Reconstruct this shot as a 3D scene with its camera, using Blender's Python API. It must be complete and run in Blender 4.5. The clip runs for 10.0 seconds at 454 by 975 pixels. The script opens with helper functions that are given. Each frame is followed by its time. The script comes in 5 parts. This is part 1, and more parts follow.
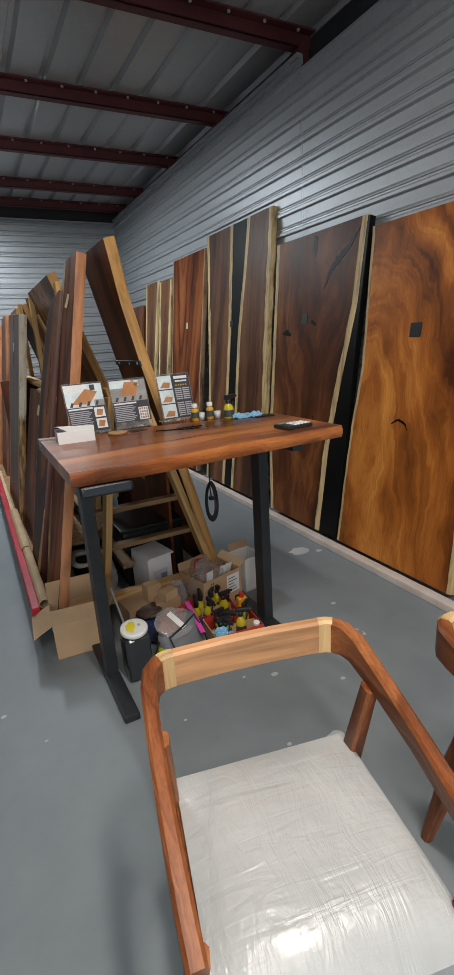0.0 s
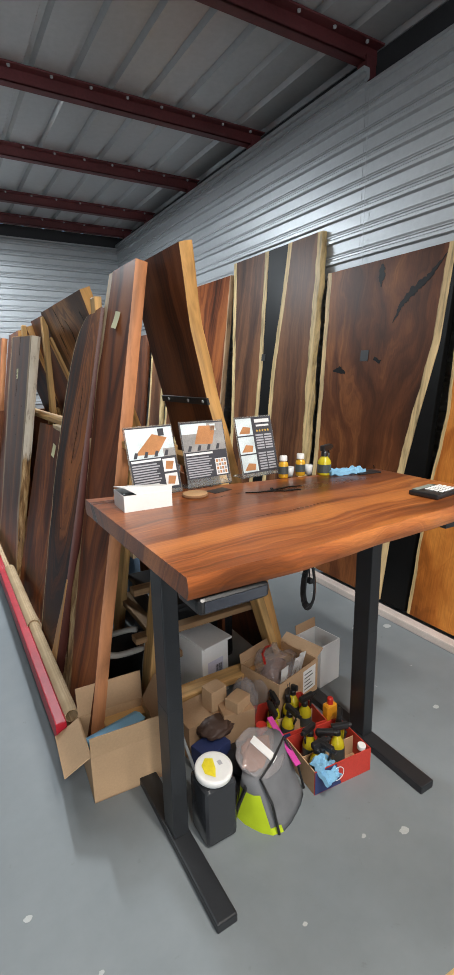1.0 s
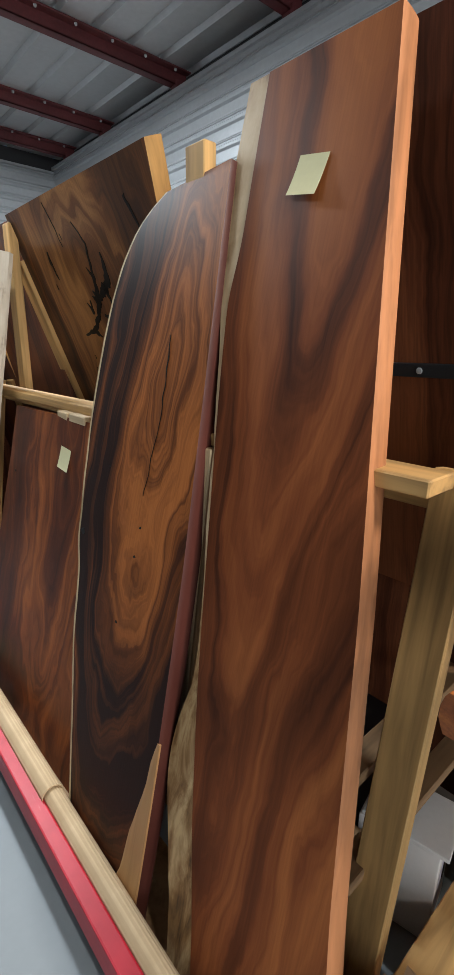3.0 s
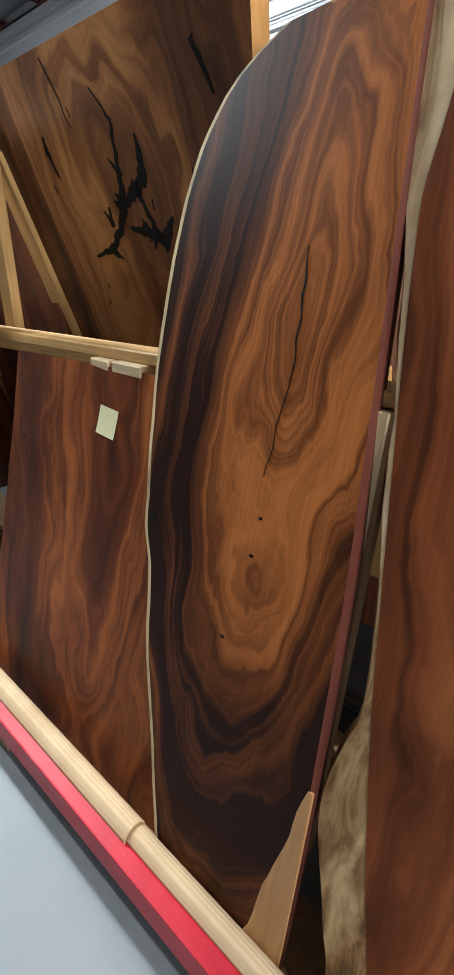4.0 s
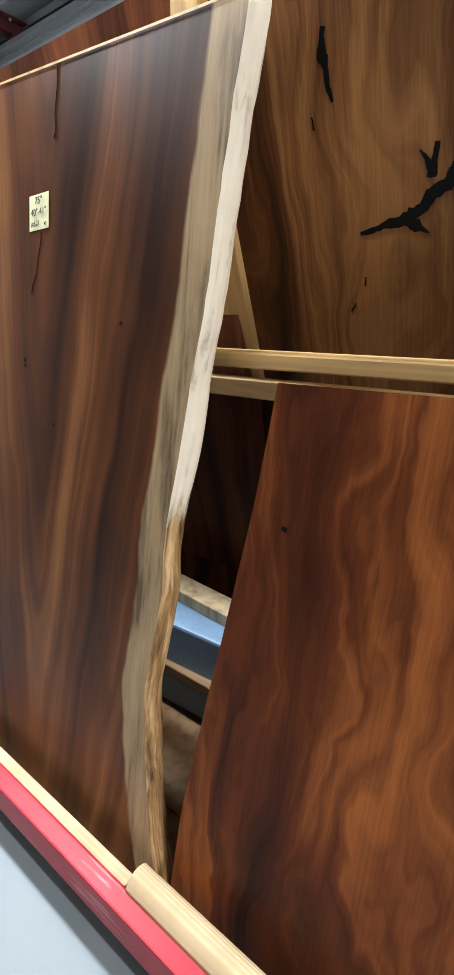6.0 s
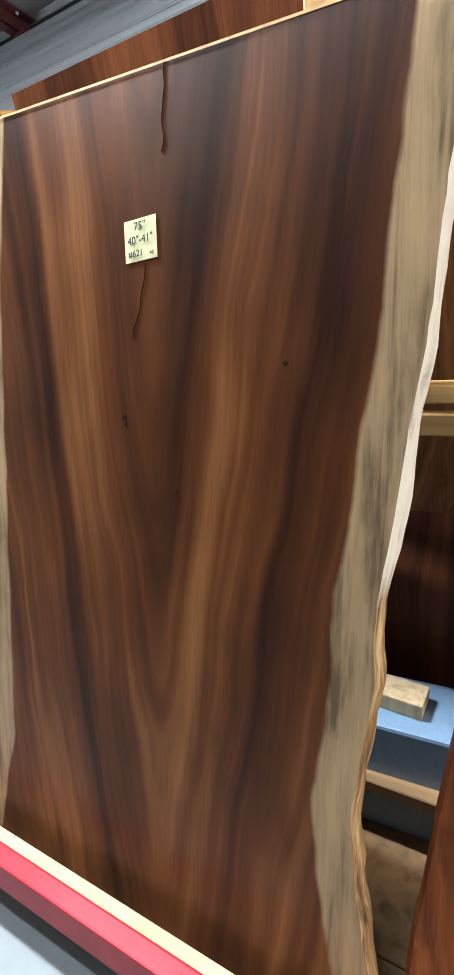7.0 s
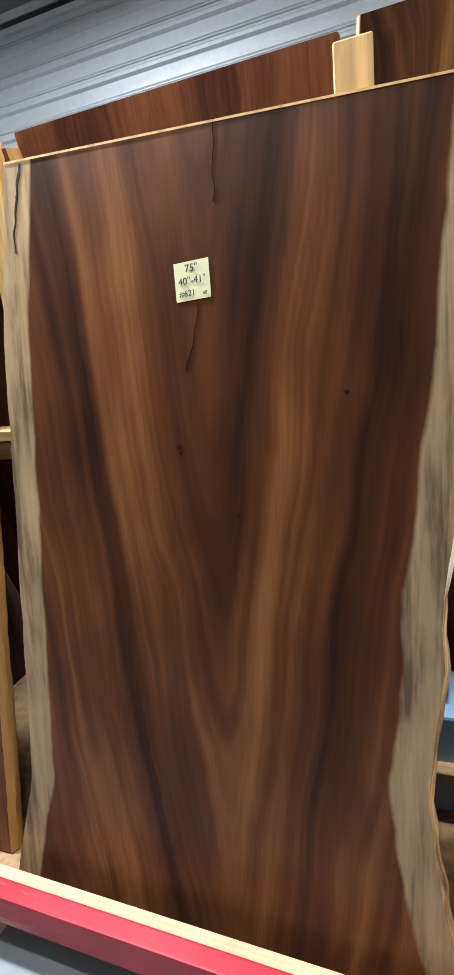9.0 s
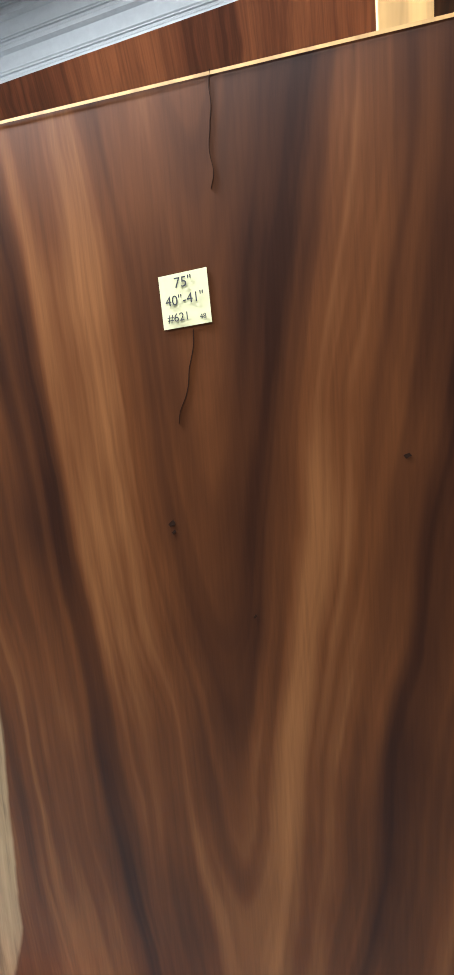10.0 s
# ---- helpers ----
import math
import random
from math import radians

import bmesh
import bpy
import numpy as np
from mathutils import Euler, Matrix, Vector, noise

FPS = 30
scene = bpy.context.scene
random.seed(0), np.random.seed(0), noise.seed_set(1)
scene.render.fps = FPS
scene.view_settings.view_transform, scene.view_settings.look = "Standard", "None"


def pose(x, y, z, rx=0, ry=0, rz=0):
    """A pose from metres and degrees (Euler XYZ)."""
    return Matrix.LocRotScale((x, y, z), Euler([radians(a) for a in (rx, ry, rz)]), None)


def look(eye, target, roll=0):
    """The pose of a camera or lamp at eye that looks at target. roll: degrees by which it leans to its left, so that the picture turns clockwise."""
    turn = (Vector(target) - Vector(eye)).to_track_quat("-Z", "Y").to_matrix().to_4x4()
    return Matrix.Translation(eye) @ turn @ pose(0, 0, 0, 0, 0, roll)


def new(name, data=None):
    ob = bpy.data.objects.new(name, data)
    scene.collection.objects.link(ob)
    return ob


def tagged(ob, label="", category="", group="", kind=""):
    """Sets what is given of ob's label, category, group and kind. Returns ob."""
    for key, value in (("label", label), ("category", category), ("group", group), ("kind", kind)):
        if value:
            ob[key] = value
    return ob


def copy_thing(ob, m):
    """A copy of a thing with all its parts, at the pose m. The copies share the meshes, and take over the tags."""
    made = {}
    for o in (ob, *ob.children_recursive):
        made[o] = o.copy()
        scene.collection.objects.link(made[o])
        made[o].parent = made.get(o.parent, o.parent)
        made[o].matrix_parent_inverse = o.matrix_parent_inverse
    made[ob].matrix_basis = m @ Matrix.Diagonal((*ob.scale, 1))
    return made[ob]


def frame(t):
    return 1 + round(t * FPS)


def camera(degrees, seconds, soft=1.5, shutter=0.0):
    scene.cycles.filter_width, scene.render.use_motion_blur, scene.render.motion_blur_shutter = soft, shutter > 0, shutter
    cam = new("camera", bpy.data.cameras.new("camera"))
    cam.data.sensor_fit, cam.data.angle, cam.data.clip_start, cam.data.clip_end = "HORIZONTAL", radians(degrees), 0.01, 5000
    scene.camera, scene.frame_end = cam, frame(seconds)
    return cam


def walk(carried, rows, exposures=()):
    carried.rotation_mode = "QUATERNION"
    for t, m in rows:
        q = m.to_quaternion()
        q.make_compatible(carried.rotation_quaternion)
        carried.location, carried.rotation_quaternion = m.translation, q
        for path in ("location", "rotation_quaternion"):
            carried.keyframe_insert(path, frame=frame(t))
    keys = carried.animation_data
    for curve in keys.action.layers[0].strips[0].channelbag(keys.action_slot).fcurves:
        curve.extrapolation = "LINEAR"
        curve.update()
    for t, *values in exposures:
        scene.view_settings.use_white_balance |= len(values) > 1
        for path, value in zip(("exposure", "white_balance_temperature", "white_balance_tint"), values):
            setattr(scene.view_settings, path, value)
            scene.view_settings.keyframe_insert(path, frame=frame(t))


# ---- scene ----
cam = camera(50.4, 10.0)
PATH = [
    (0, (0.191, -0.739, 1.569), (1.055, 0.967, 0.984), -3.5),
    (0.5, (0.137, -0.333, 1.575), (1.06, 1.363, 1.054), -2.3),
    (1, (0.019, 0.068, 1.592), (1.012, 1.741, 1.129), -1.2),
    (1.5, (-0.031, 0.45, 1.571), (1.014, 2.099, 1.138), -0.5),
    (2, (-0.047, 0.871, 1.551), (1.065, 2.475, 1.115), 0.1),
    (2.2, (-0.078, 1.038, 1.532), (1.068, 2.618, 1.096), 0.4),
    (3.3, (-0.028, 1.793, 1.505), (1.287, 3.155, 0.86), 1.0),
    (3.5, (-0.049, 1.903, 1.491), (1.288, 3.216, 0.791), 1.4),
    (4, (-0.098, 2.136, 1.486), (1.282, 3.35, 0.699), 0.6),
    (4.5, (-0.032, 2.379, 1.39), (1.28, 3.581, 0.476), -0.3),
    (5, (-0.037, 2.613, 1.348), (1.318, 3.81, 0.493), 2.3),
    (5.5, (-0.078, 2.903, 1.387), (1.357, 4.114, 0.698), 1.5),
    (5.7, (-0.095, 3.022, 1.39), (1.36, 4.215, 0.712), 1.4),
    (6.8, (-0.184, 3.615, 1.403), (1.454, 4.595, 0.807), -4.5),
    (7, (-0.197, 3.69, 1.417), (1.462, 4.65, 0.847), -4.5),
    (7.5, (-0.304, 3.81, 1.49), (1.456, 4.538, 0.879), -6.8),
    (8, (-0.365, 3.862, 1.528), (1.467, 4.463, 0.995), -8.5),
    (8.5, (-0.362, 3.88, 1.519), (1.476, 4.505, 1.038), -8.4),
    (9, (-0.361, 3.92, 1.473), (1.447, 4.585, 0.934), -6.0),
    (9.5, (-0.271, 3.974, 1.503), (1.537, 4.598, 0.916), -6.2),
    (10, (-0.087, 4.04, 1.547), (1.731, 4.656, 0.986), -7.0),
]
walk(cam, [(t, look(eye, target, roll)) for t, eye, target, roll in PATH],
     [(0, -0.58), (0.5, -0.63), (1, 0.15), (2, 0.2), (3.5, 0.8), (5.5, 1.05), (7, 1.25), (8, 1.3), (8.5, 1.15), (9, 1.0), (9.5, 0.95), (10, 1.45)])

# ---- small builders ----
def srgb(h):
    c = [int(h[i:i + 2], 16) / 255 for i in (0, 2, 4)]
    return tuple(v / 12.92 if v <= 0.04045 else ((v + 0.055) / 1.055) ** 2.4 for v in c) + (1,)


class Nodes:
    def __init__(self, name):
        self.mat = bpy.data.materials.new(name)
        self.mat.use_nodes = True
        self.tree = self.mat.node_tree
        self.bsdf = self.tree.nodes["Principled BSDF"]

    def node(self, kind, **values):
        n = self.tree.nodes.new(kind)
        for k, v in values.items():
            n.inputs[k].default_value = v
        return n

    def link(self, a, b):
        self.tree.links.new(a, b)

    def feed(self, value, socket):
        if isinstance(value, (int, float, tuple)):
            socket.default_value = value
        else:
            self.link(value, socket)

    def math(self, op, a, b=0.0, c=0.0):
        n = self.tree.nodes.new("ShaderNodeMath")
        n.operation = op
        for v, s in zip((a, b, c), n.inputs):
            self.feed(v, s)
        return n.outputs[0]

    def combine(self, x, y, z):
        n = self.tree.nodes.new("ShaderNodeCombineXYZ")
        for v, s in zip((x, y, z), n.inputs):
            self.feed(v, s)
        return n.outputs[0]

    def coords(self, which="Object"):
        c = self.tree.nodes.new("ShaderNodeTexCoord").outputs[which]
        s = self.tree.nodes.new("ShaderNodeSeparateXYZ")
        self.link(c, s.inputs[0])
        return c, s.outputs[0], s.outputs[1], s.outputs[2]

    def noise(self, vector, scale, detail=3.0, rough=0.55, distortion=0.0):
        n = self.node("ShaderNodeTexNoise", Scale=scale, Detail=detail, Roughness=rough, Distortion=distortion)
        self.link(vector, n.inputs["Vector"])
        return n.outputs["Fac"]

    def ramp(self, fac, stops):
        n = self.tree.nodes.new("ShaderNodeValToRGB")
        r = n.color_ramp
        while len(r.elements) < len(stops):
            r.elements.new(0.5)
        for e, (p, c) in zip(r.elements, stops):
            e.position, e.color = p, (c if isinstance(c, tuple) else (c, c, c, 1))
        self.feed(fac, n.inputs[0])
        return n.outputs[0]

    def mix(self, fac, a, b, mode="MIX"):
        n = self.tree.nodes.new("ShaderNodeMix")
        n.data_type, n.blend_type = "RGBA", mode
        self.feed(fac, n.inputs[0])
        self.feed(a, n.inputs[6])
        self.feed(b, n.inputs[7])
        return n.outputs[2]

    def bump(self, height, strength=0.2, distance=0.002):
        n = self.node("ShaderNodeBump", Strength=strength, Distance=distance)
        self.feed(height, n.inputs["Height"])
        self.link(n.outputs[0], self.bsdf.inputs["Normal"])

    def done(self, colour, rough=0.5, metal=0.0, spec=0.5, **more):
        b = self.bsdf
        self.feed(colour, b.inputs["Base Color"])
        self.feed(rough, b.inputs["Roughness"])
        b.inputs["Metallic"].default_value = metal
        b.inputs["Specular IOR Level"].default_value = spec
        for k, v in more.items():
            b.inputs[k.replace("_", " ")].default_value = v
        return self.mat


def plain(name, colour, rough=0.5, metal=0.0, vary=0.18, scale=14.0, bump=0.1, spec=0.5, **more):
    """A surface of one paint or material with fine and coarse unevenness."""
    m = Nodes(name)
    c, *_ = m.coords()
    coarse, fine = m.noise(c, scale * 0.25, 2), m.noise(c, scale * 6, 4)
    v = m.math("ADD", m.math("MULTIPLY", coarse, 0.6), m.math("MULTIPLY", fine, 0.4))
    dark = tuple(x * (1 - vary) for x in colour[:3]) + (1,)
    light = tuple(min(1, x * (1 + vary)) for x in colour[:3]) + (1,)
    m.bump(fine, bump, 0.001)
    r = m.math("ADD", rough - 0.08, m.math("MULTIPLY", coarse, 0.16))
    return m.done(m.ramp(v, [(0.3, dark), (0.7, light)]), r, metal, spec, **more)


def wood(name, dark, mid, light, sap, sap_width=0.03, centre=0.0, arch=0.8, rise=0.25, freq=9.0, warp=0.25, rough=0.43, streak=0.4, seed=0.0, eye=0.0, eye_v=0.0, bias=0.0, mean=0.5, fine=0.2, curl_by=0.09, spec=0.24):
    """Sawn slab: growth rings cut lengthwise (arches of slope rise, closed ovals where eye is set), fine pores along the length,
    pale sapwood at the live edges. bias: how much darker the rings get away from the heart."""
    m = Nodes(name)
    c, u, w, v = m.coords()
    slow = m.noise(m.combine(m.math("MULTIPLY", u, 1.6), seed, m.math("MULTIPLY", v, 0.8)), 1.6, 2)
    curl = m.noise(m.combine(m.math("MULTIPLY", u, 5.5), seed + 2, m.math("MULTIPLY", v, 2.6)), 1.5, 3, 0.55, 0.3)
    side = m.math("MULTIPLY", m.math("SUBTRACT", u, centre), arch)
    along = m.math("MULTIPLY", m.math("SUBTRACT", v, eye_v), eye)
    round_ = m.math("SQRT", m.math("ADD", m.math("ADD", m.math("MULTIPLY", side, side), m.math("MULTIPLY", along, along)), 0.003))
    f = m.math("ADD", round_, m.math("MULTIPLY", v, rise))
    f = m.math("ADD", f, m.math("MULTIPLY", slow, warp))
    f = m.math("ADD", f, m.math("MULTIPLY", curl, curl_by))
    f = m.math("ADD", f, m.math("MULTIPLY", w, 0.7))
    bands = m.noise(m.combine(m.math("MULTIPLY", f, freq), m.math("MULTIPLY", u, 0.7), m.math("ADD", m.math("MULTIPLY", v, 0.22), seed)), 1.0, 4, 0.6, 0.2)
    thin = m.noise(m.combine(m.math("MULTIPLY", f, freq * 7), seed + 3, m.math("MULTIPLY", v, 0.4)), 1.0, 3, 0.6)
    patch = m.noise(m.combine(m.math("MULTIPLY", u, 2.2), seed + 7, m.math("MULTIPLY", v, 0.9)), 1.5, 3)
    value = m.math("ADD", m.math("MULTIPLY", bands, 0.62), m.math("ADD", m.math("MULTIPLY", thin, fine), m.math("MULTIPLY", patch, 0.3)))
    value = m.math("SUBTRACT", value, m.math("ADD", fine / 2 - 0.04, m.math("MULTIPLY", m.math("SUBTRACT", round_, 0.22), bias)))
    half = tuple((a + b) / 2 for a, b in zip(dark, mid))
    heart = m.ramp(value, [(mean - 0.13, dark), (mean - 0.055, half), (mean, mid), (mean + 0.11, light)])
    pores = m.noise(m.combine(m.math("MULTIPLY", u, 190), m.math("MULTIPLY", w, 190), m.math("MULTIPLY", v, 5)), 1.0, 3, 0.7)
    heart = m.mix(streak, heart, m.mix(1.0, heart, m.ramp(pores, [(0.35, 0.4), (0.6, 1.1)]), "MULTIPLY"))
    if not sap_width:
        m.bump(m.math("ADD", pores, m.math("MULTIPLY", bands, 0.6)), 0.12, 0.0012)
        return m.done(heart, m.math("ADD", rough - 0.07, m.math("MULTIPLY", bands, 0.16)), 0.0, spec)
    edge = m.tree.nodes.new("ShaderNodeAttribute")
    edge.attribute_name = "edge"
    ragged = m.noise(m.combine(m.math("MULTIPLY", u, 3), seed, m.math("MULTIPLY", v, 4)), 1.4, 4)
    reach = m.math("ADD", edge.outputs["Fac"], m.math("MULTIPLY", m.math("SUBTRACT", ragged, 0.5), -min(sap_width * 0.8, 0.02)))
    pale = m.ramp(m.math("DIVIDE", reach, max(sap_width, 0.0005) * 2), [(0.46, 1.0), (0.52, 0.0)])
    sap_grain = m.noise(m.combine(m.math("MULTIPLY", u, 34), m.math("MULTIPLY", w, 20), m.math("MULTIPLY", v, 2.2)), 1.0, 5, 0.65, 0.3)
    blot = m.noise(m.combine(m.math("MULTIPLY", u, 8), seed + 4, m.math("MULTIPLY", v, 3)), 1.2, 4)
    sapc = m.ramp(m.math("ADD", m.math("MULTIPLY", sap_grain, 0.6), m.math("MULTIPLY", blot, 0.4)),
                  [(0.38, tuple(x * 0.28 for x in sap[:3]) + (1,)), (0.49, tuple(x * 0.75 for x in sap[:3]) + (1,)), (0.6, sap)])
    colour = m.mix(pale, heart, sapc)
    m.bump(m.math("ADD", pores, m.math("MULTIPLY", bands, 0.6)), 0.12, 0.0012)
    r = m.math("ADD", rough - 0.07, m.math("MULTIPLY", bands, 0.16))
    return m.done(colour, r, 0.0, spec)


def lumber(name, colour, rough=0.6, dirt=0.5):
    """Sawn softwood, grain along the piece's longest axis, told by its own box."""
    m = Nodes(name)
    c, u, w, v = m.coords()
    stretch = m.combine(m.math("MULTIPLY", u, 22), m.math("MULTIPLY", w, 22), m.math("MULTIPLY", v, 1.6))
    info = m.tree.nodes.new("ShaderNodeObjectInfo")
    off = m.tree.nodes.new("ShaderNodeVectorMath")
    m.link(stretch, off.inputs[0])
    m.link(m.combine(m.math("MULTIPLY", info.outputs["Random"], 40), 0.0, 0.0), off.inputs[1])
    grain = m.noise(off.outputs[0], 1.0, 4, 0.6, 0.4)
    stain = m.noise(c, 3.0, 3)
    dark = tuple(x * 0.55 for x in colour[:3]) + (1,)
    col = m.ramp(grain, [(0.3, dark), (0.52, colour), (0.75, tuple(min(1, x * 1.25) for x in colour[:3]) + (1,))])
    col = m.mix(m.math("MULTIPLY", m.ramp(stain, [(0.5, 0.0), (0.75, 1.0)]), dirt * 0.5), col, tuple(x * 0.5 for x in colour[:3]) + (1,))
    m.bump(grain, 0.2, 0.001)
    return m.done(col, rough, 0.0, 0.35)


def mesh_of(bm, name, mats, smooth=False, angle=0.6):
    me = bpy.data.meshes.new(name)
    if smooth:
        for f in bm.faces:
            f.smooth = True
        for e in bm.edges:
            if len(e.link_faces) == 2 and e.calc_face_angle(0) > angle:
                e.smooth = False
    bm.to_mesh(me)
    bm.free()
    for x in (mats if isinstance(mats, (list, tuple)) else [mats]):
        me.materials.append(x)
    return me


def part(name, bm, material, parent, label="", at=None, smooth=False):
    ob = new(name, mesh_of(bm, name, material, smooth))
    ob.parent = parent
    if at is not None:
        ob.matrix_basis = at
    return tagged(ob, label)


def thing(name, label, category, at=None, bm=None, material=None, group="", kind="", smooth=False):
    ob = new(name, mesh_of(bm, name, material, smooth) if bm else None)
    if at is not None:
        ob.matrix_basis = at
    return tagged(ob, label, category, group, kind)


def box(sx, sy, sz, x=0.0, y=0.0, z=0.0, bevel=0.0, segs=2, bm=None):
    """A box centred at x, y, with its underside at z."""
    b = bmesh.new()
    bmesh.ops.create_cube(b, size=1.0, matrix=Matrix.Translation((x, y, z + sz / 2)) @ Matrix.Diagonal((sx, sy, sz, 1)))
    if bevel:
        bmesh.ops.bevel(b, geom=b.edges[:], offset=bevel, segments=segs, affect="EDGES", profile=0.6)
    return join(bm, b)


def join(bm, b, m=None):
    if m is not None:
        bmesh.ops.transform(b, matrix=m, verts=b.verts)
    if bm is None:
        return b
    me = bpy.data.meshes.new("tmp")
    b.to_mesh(me)
    b.free()
    bm.from_mesh(me)
    bpy.data.meshes.remove(me)
    return bm


def lathe(profile, segs=24, m=None, bm=None):
    """A turned body from (radius, height) pairs."""
    b = bmesh.new()
    rings = []
    for r, z in profile:
        rings.append([b.verts.new((max(r, 1e-4) * math.cos(2 * math.pi * i / segs), max(r, 1e-4) * math.sin(2 * math.pi * i / segs), z)) for i in range(segs)])
    for a, c in zip(rings, rings[1:]):
        for i in range(segs):
            j = (i + 1) % segs
            b.faces.new((a[i], a[j], c[j], c[i]))
    b.faces.new(rings[0][::-1])
    b.faces.new(rings[-1])
    return join(bm, b, m)


def sweep(points, radius, segs=8, squash=1.0, bm=None, up=(0, 0, 1)):
    """A rod of the given radius (a number or one a point) through the points."""
    b = bmesh.new()
    pts = [Vector(p) for p in points]
    rings = []
    for i, p in enumerate(pts):
        d = (pts[min(i + 1, len(pts) - 1)] - pts[max(i - 1, 0)]).normalized()
        s = d.cross(Vector(up))
        s = s.normalized() if s.length > 1e-4 else Vector((1, 0, 0))
        t = s.cross(d)
        r = radius[i] if isinstance(radius, (list, tuple)) else radius
        rings.append([b.verts.new(p + s * r * math.cos(a) + t * r * squash * math.sin(a)) for a in (2 * math.pi * (k + 0.5) / segs for k in range(segs))])
    for a, c in zip(rings, rings[1:]):
        for k in range(segs):
            b.faces.new((a[k], a[(k + 1) % segs], c[(k + 1) % segs], c[k]))
    b.faces.new(rings[0][::-1])
    b.faces.new(rings[-1])
    return join(bm, b)


def smooth_line(knots, n):
    """n + 1 points of a soft curve through the knots (t, value)."""
    t = np.linspace(knots[0][0], knots[-1][0], n + 1)
    raw = np.interp(t, [k[0] for k in knots], [k[1] for k in knots])
    pad = np.pad(raw, 3, mode="reflect", reflect_type="odd")
    return np.convolve(pad, np.array([1, 2, 3, 4, 3, 2, 1]) / 16, "valid")


def strip(left, right, length, thick, rough_left=0.0, rough_right=0.0, top=0.0, seed=0.0, cols=22, live_left=True, live_right=True, bevel=0.004, top_drop=(0.0, 0.0), side_mat=(0, 0), top_mat=0, cut=0.0):
    """A board standing on local z = cut with its face at local y = 0: left and right are knots (height, x) of its edges,
    rough_* the wobble of a live edge, top_drop how far each top corner falls below length. Vertices carry the distance from the live edge."""
    n = max(12, int(length / 0.03))
    full = np.linspace(0, length, 2 * n + 1)
    rows_z = np.linspace(cut, length, n + 1)
    l, r = (np.interp(rows_z, full, smooth_line([(k * length, x) for k, x in side], 2 * n)) for side in (left, right))
    b = bmesh.new()
    lay = b.verts.layers.float.new("edge")
    s = [(1 - math.cos(math.pi * j / cols)) / 2 for j in range(cols + 1)]
    front, back = [], []
    for i in range(n + 1):
        z = cut + (length - cut) * i / n
        wl = rough_left * (noise.noise((seed, z * 6, 1)) + 0.5 * noise.noise((seed, z * 19, 2)))
        wr = rough_right * (noise.noise((seed + 5, z * 6, 1)) + 0.5 * noise.noise((seed + 5, z * 19, 2)))
        a, c = l[i] + wl, r[i] + wr
        bl = rough_left * 1.4 * noise.noise((seed + 9, z * 4, 3))
        br = rough_right * 1.4 * noise.noise((seed + 13, z * 4, 3))
        f_row, b_row = [], []
        for k in s:
            x = a + (c - a) * k
            zz = z - (z / length) ** 3 * (top_drop[0] * (1 - k) + top_drop[1] * k)
            d = min(x - a if live_left else 9.0, c - x if live_right else 9.0)
            v = b.verts.new((x, 0.0, zz))
            v[lay] = d
            f_row.append(v)
            xb = a + bl + (c + br - a - bl) * k
            v = b.verts.new((xb, thick, zz))
            v[lay] = d
            b_row.append(v)
        front.append(f_row)
        back.append(b_row)
    for i in range(n):
        for j in range(cols):
            b.faces.new((front[i][j], front[i][j + 1], front[i + 1][j + 1], front[i + 1][j]))
            b.faces.new((back[i][j + 1], back[i][j], back[i + 1][j], back[i + 1][j + 1]))
    for j, sign, rough, live, slot in ((0, -1, rough_left, live_left, side_mat[0]), (cols, 1, rough_right, live_right, side_mat[1])):
        rings = [[row[j] for row in front]]
        for k in (0.12, 0.35, 0.65, 0.88):
            ring = []
            for i in range(n + 1):
                p, q = front[i][j].co, back[i][j].co
                out = (0.006 + rough * (0.8 + noise.noise((seed, i * 0.35, k * 4)))) * math.sin(math.pi * k) if rough else (0.003 if k in (0.35, 0.65) else 0.002)
                v = b.verts.new(p.lerp(q, k) + Vector((sign * out, 0, 0)))
                v[lay] = 0.0 if live else 9.0
                ring.append(v)
            rings.append(ring)
        rings.append([row[j] for row in back])
        for a, c in zip(rings, rings[1:]):
            for i in range(n):
                f = b.faces.new((a[i], a[i + 1], c[i + 1], c[i]) if sign > 0 else (a[i + 1], a[i], c[i], c[i + 1]))
                f.material_index = slot
        ends = ([x[0] for x in rings], [x[-1] for x in rings])
        for e, g in ((ends[0], sign < 0), (ends[1], sign > 0)):
            f = b.faces.new(e if g else e[::-1])
            f.material_index = slot
    for row, flip in ((0, True), (n, False)):
        for j in range(cols):
            q = (front[row][j], front[row][j + 1], back[row][j + 1], back[row][j])
            cap = b.faces.new(q[::-1] if flip else q)
            cap.material_index = 0 if flip else top_mat
    bmesh.ops.recalc_face_normals(b, faces=b.faces)
    return b


def lean(x, y, z, slope, yaw=0.0):
    """The pose of a slab that stands at x, y, z with its face towards -x; slope: metres that its face goes back for each metre up."""
    return pose(x, y, z, -math.degrees(math.atan(slope)), 0, -90 + yaw)


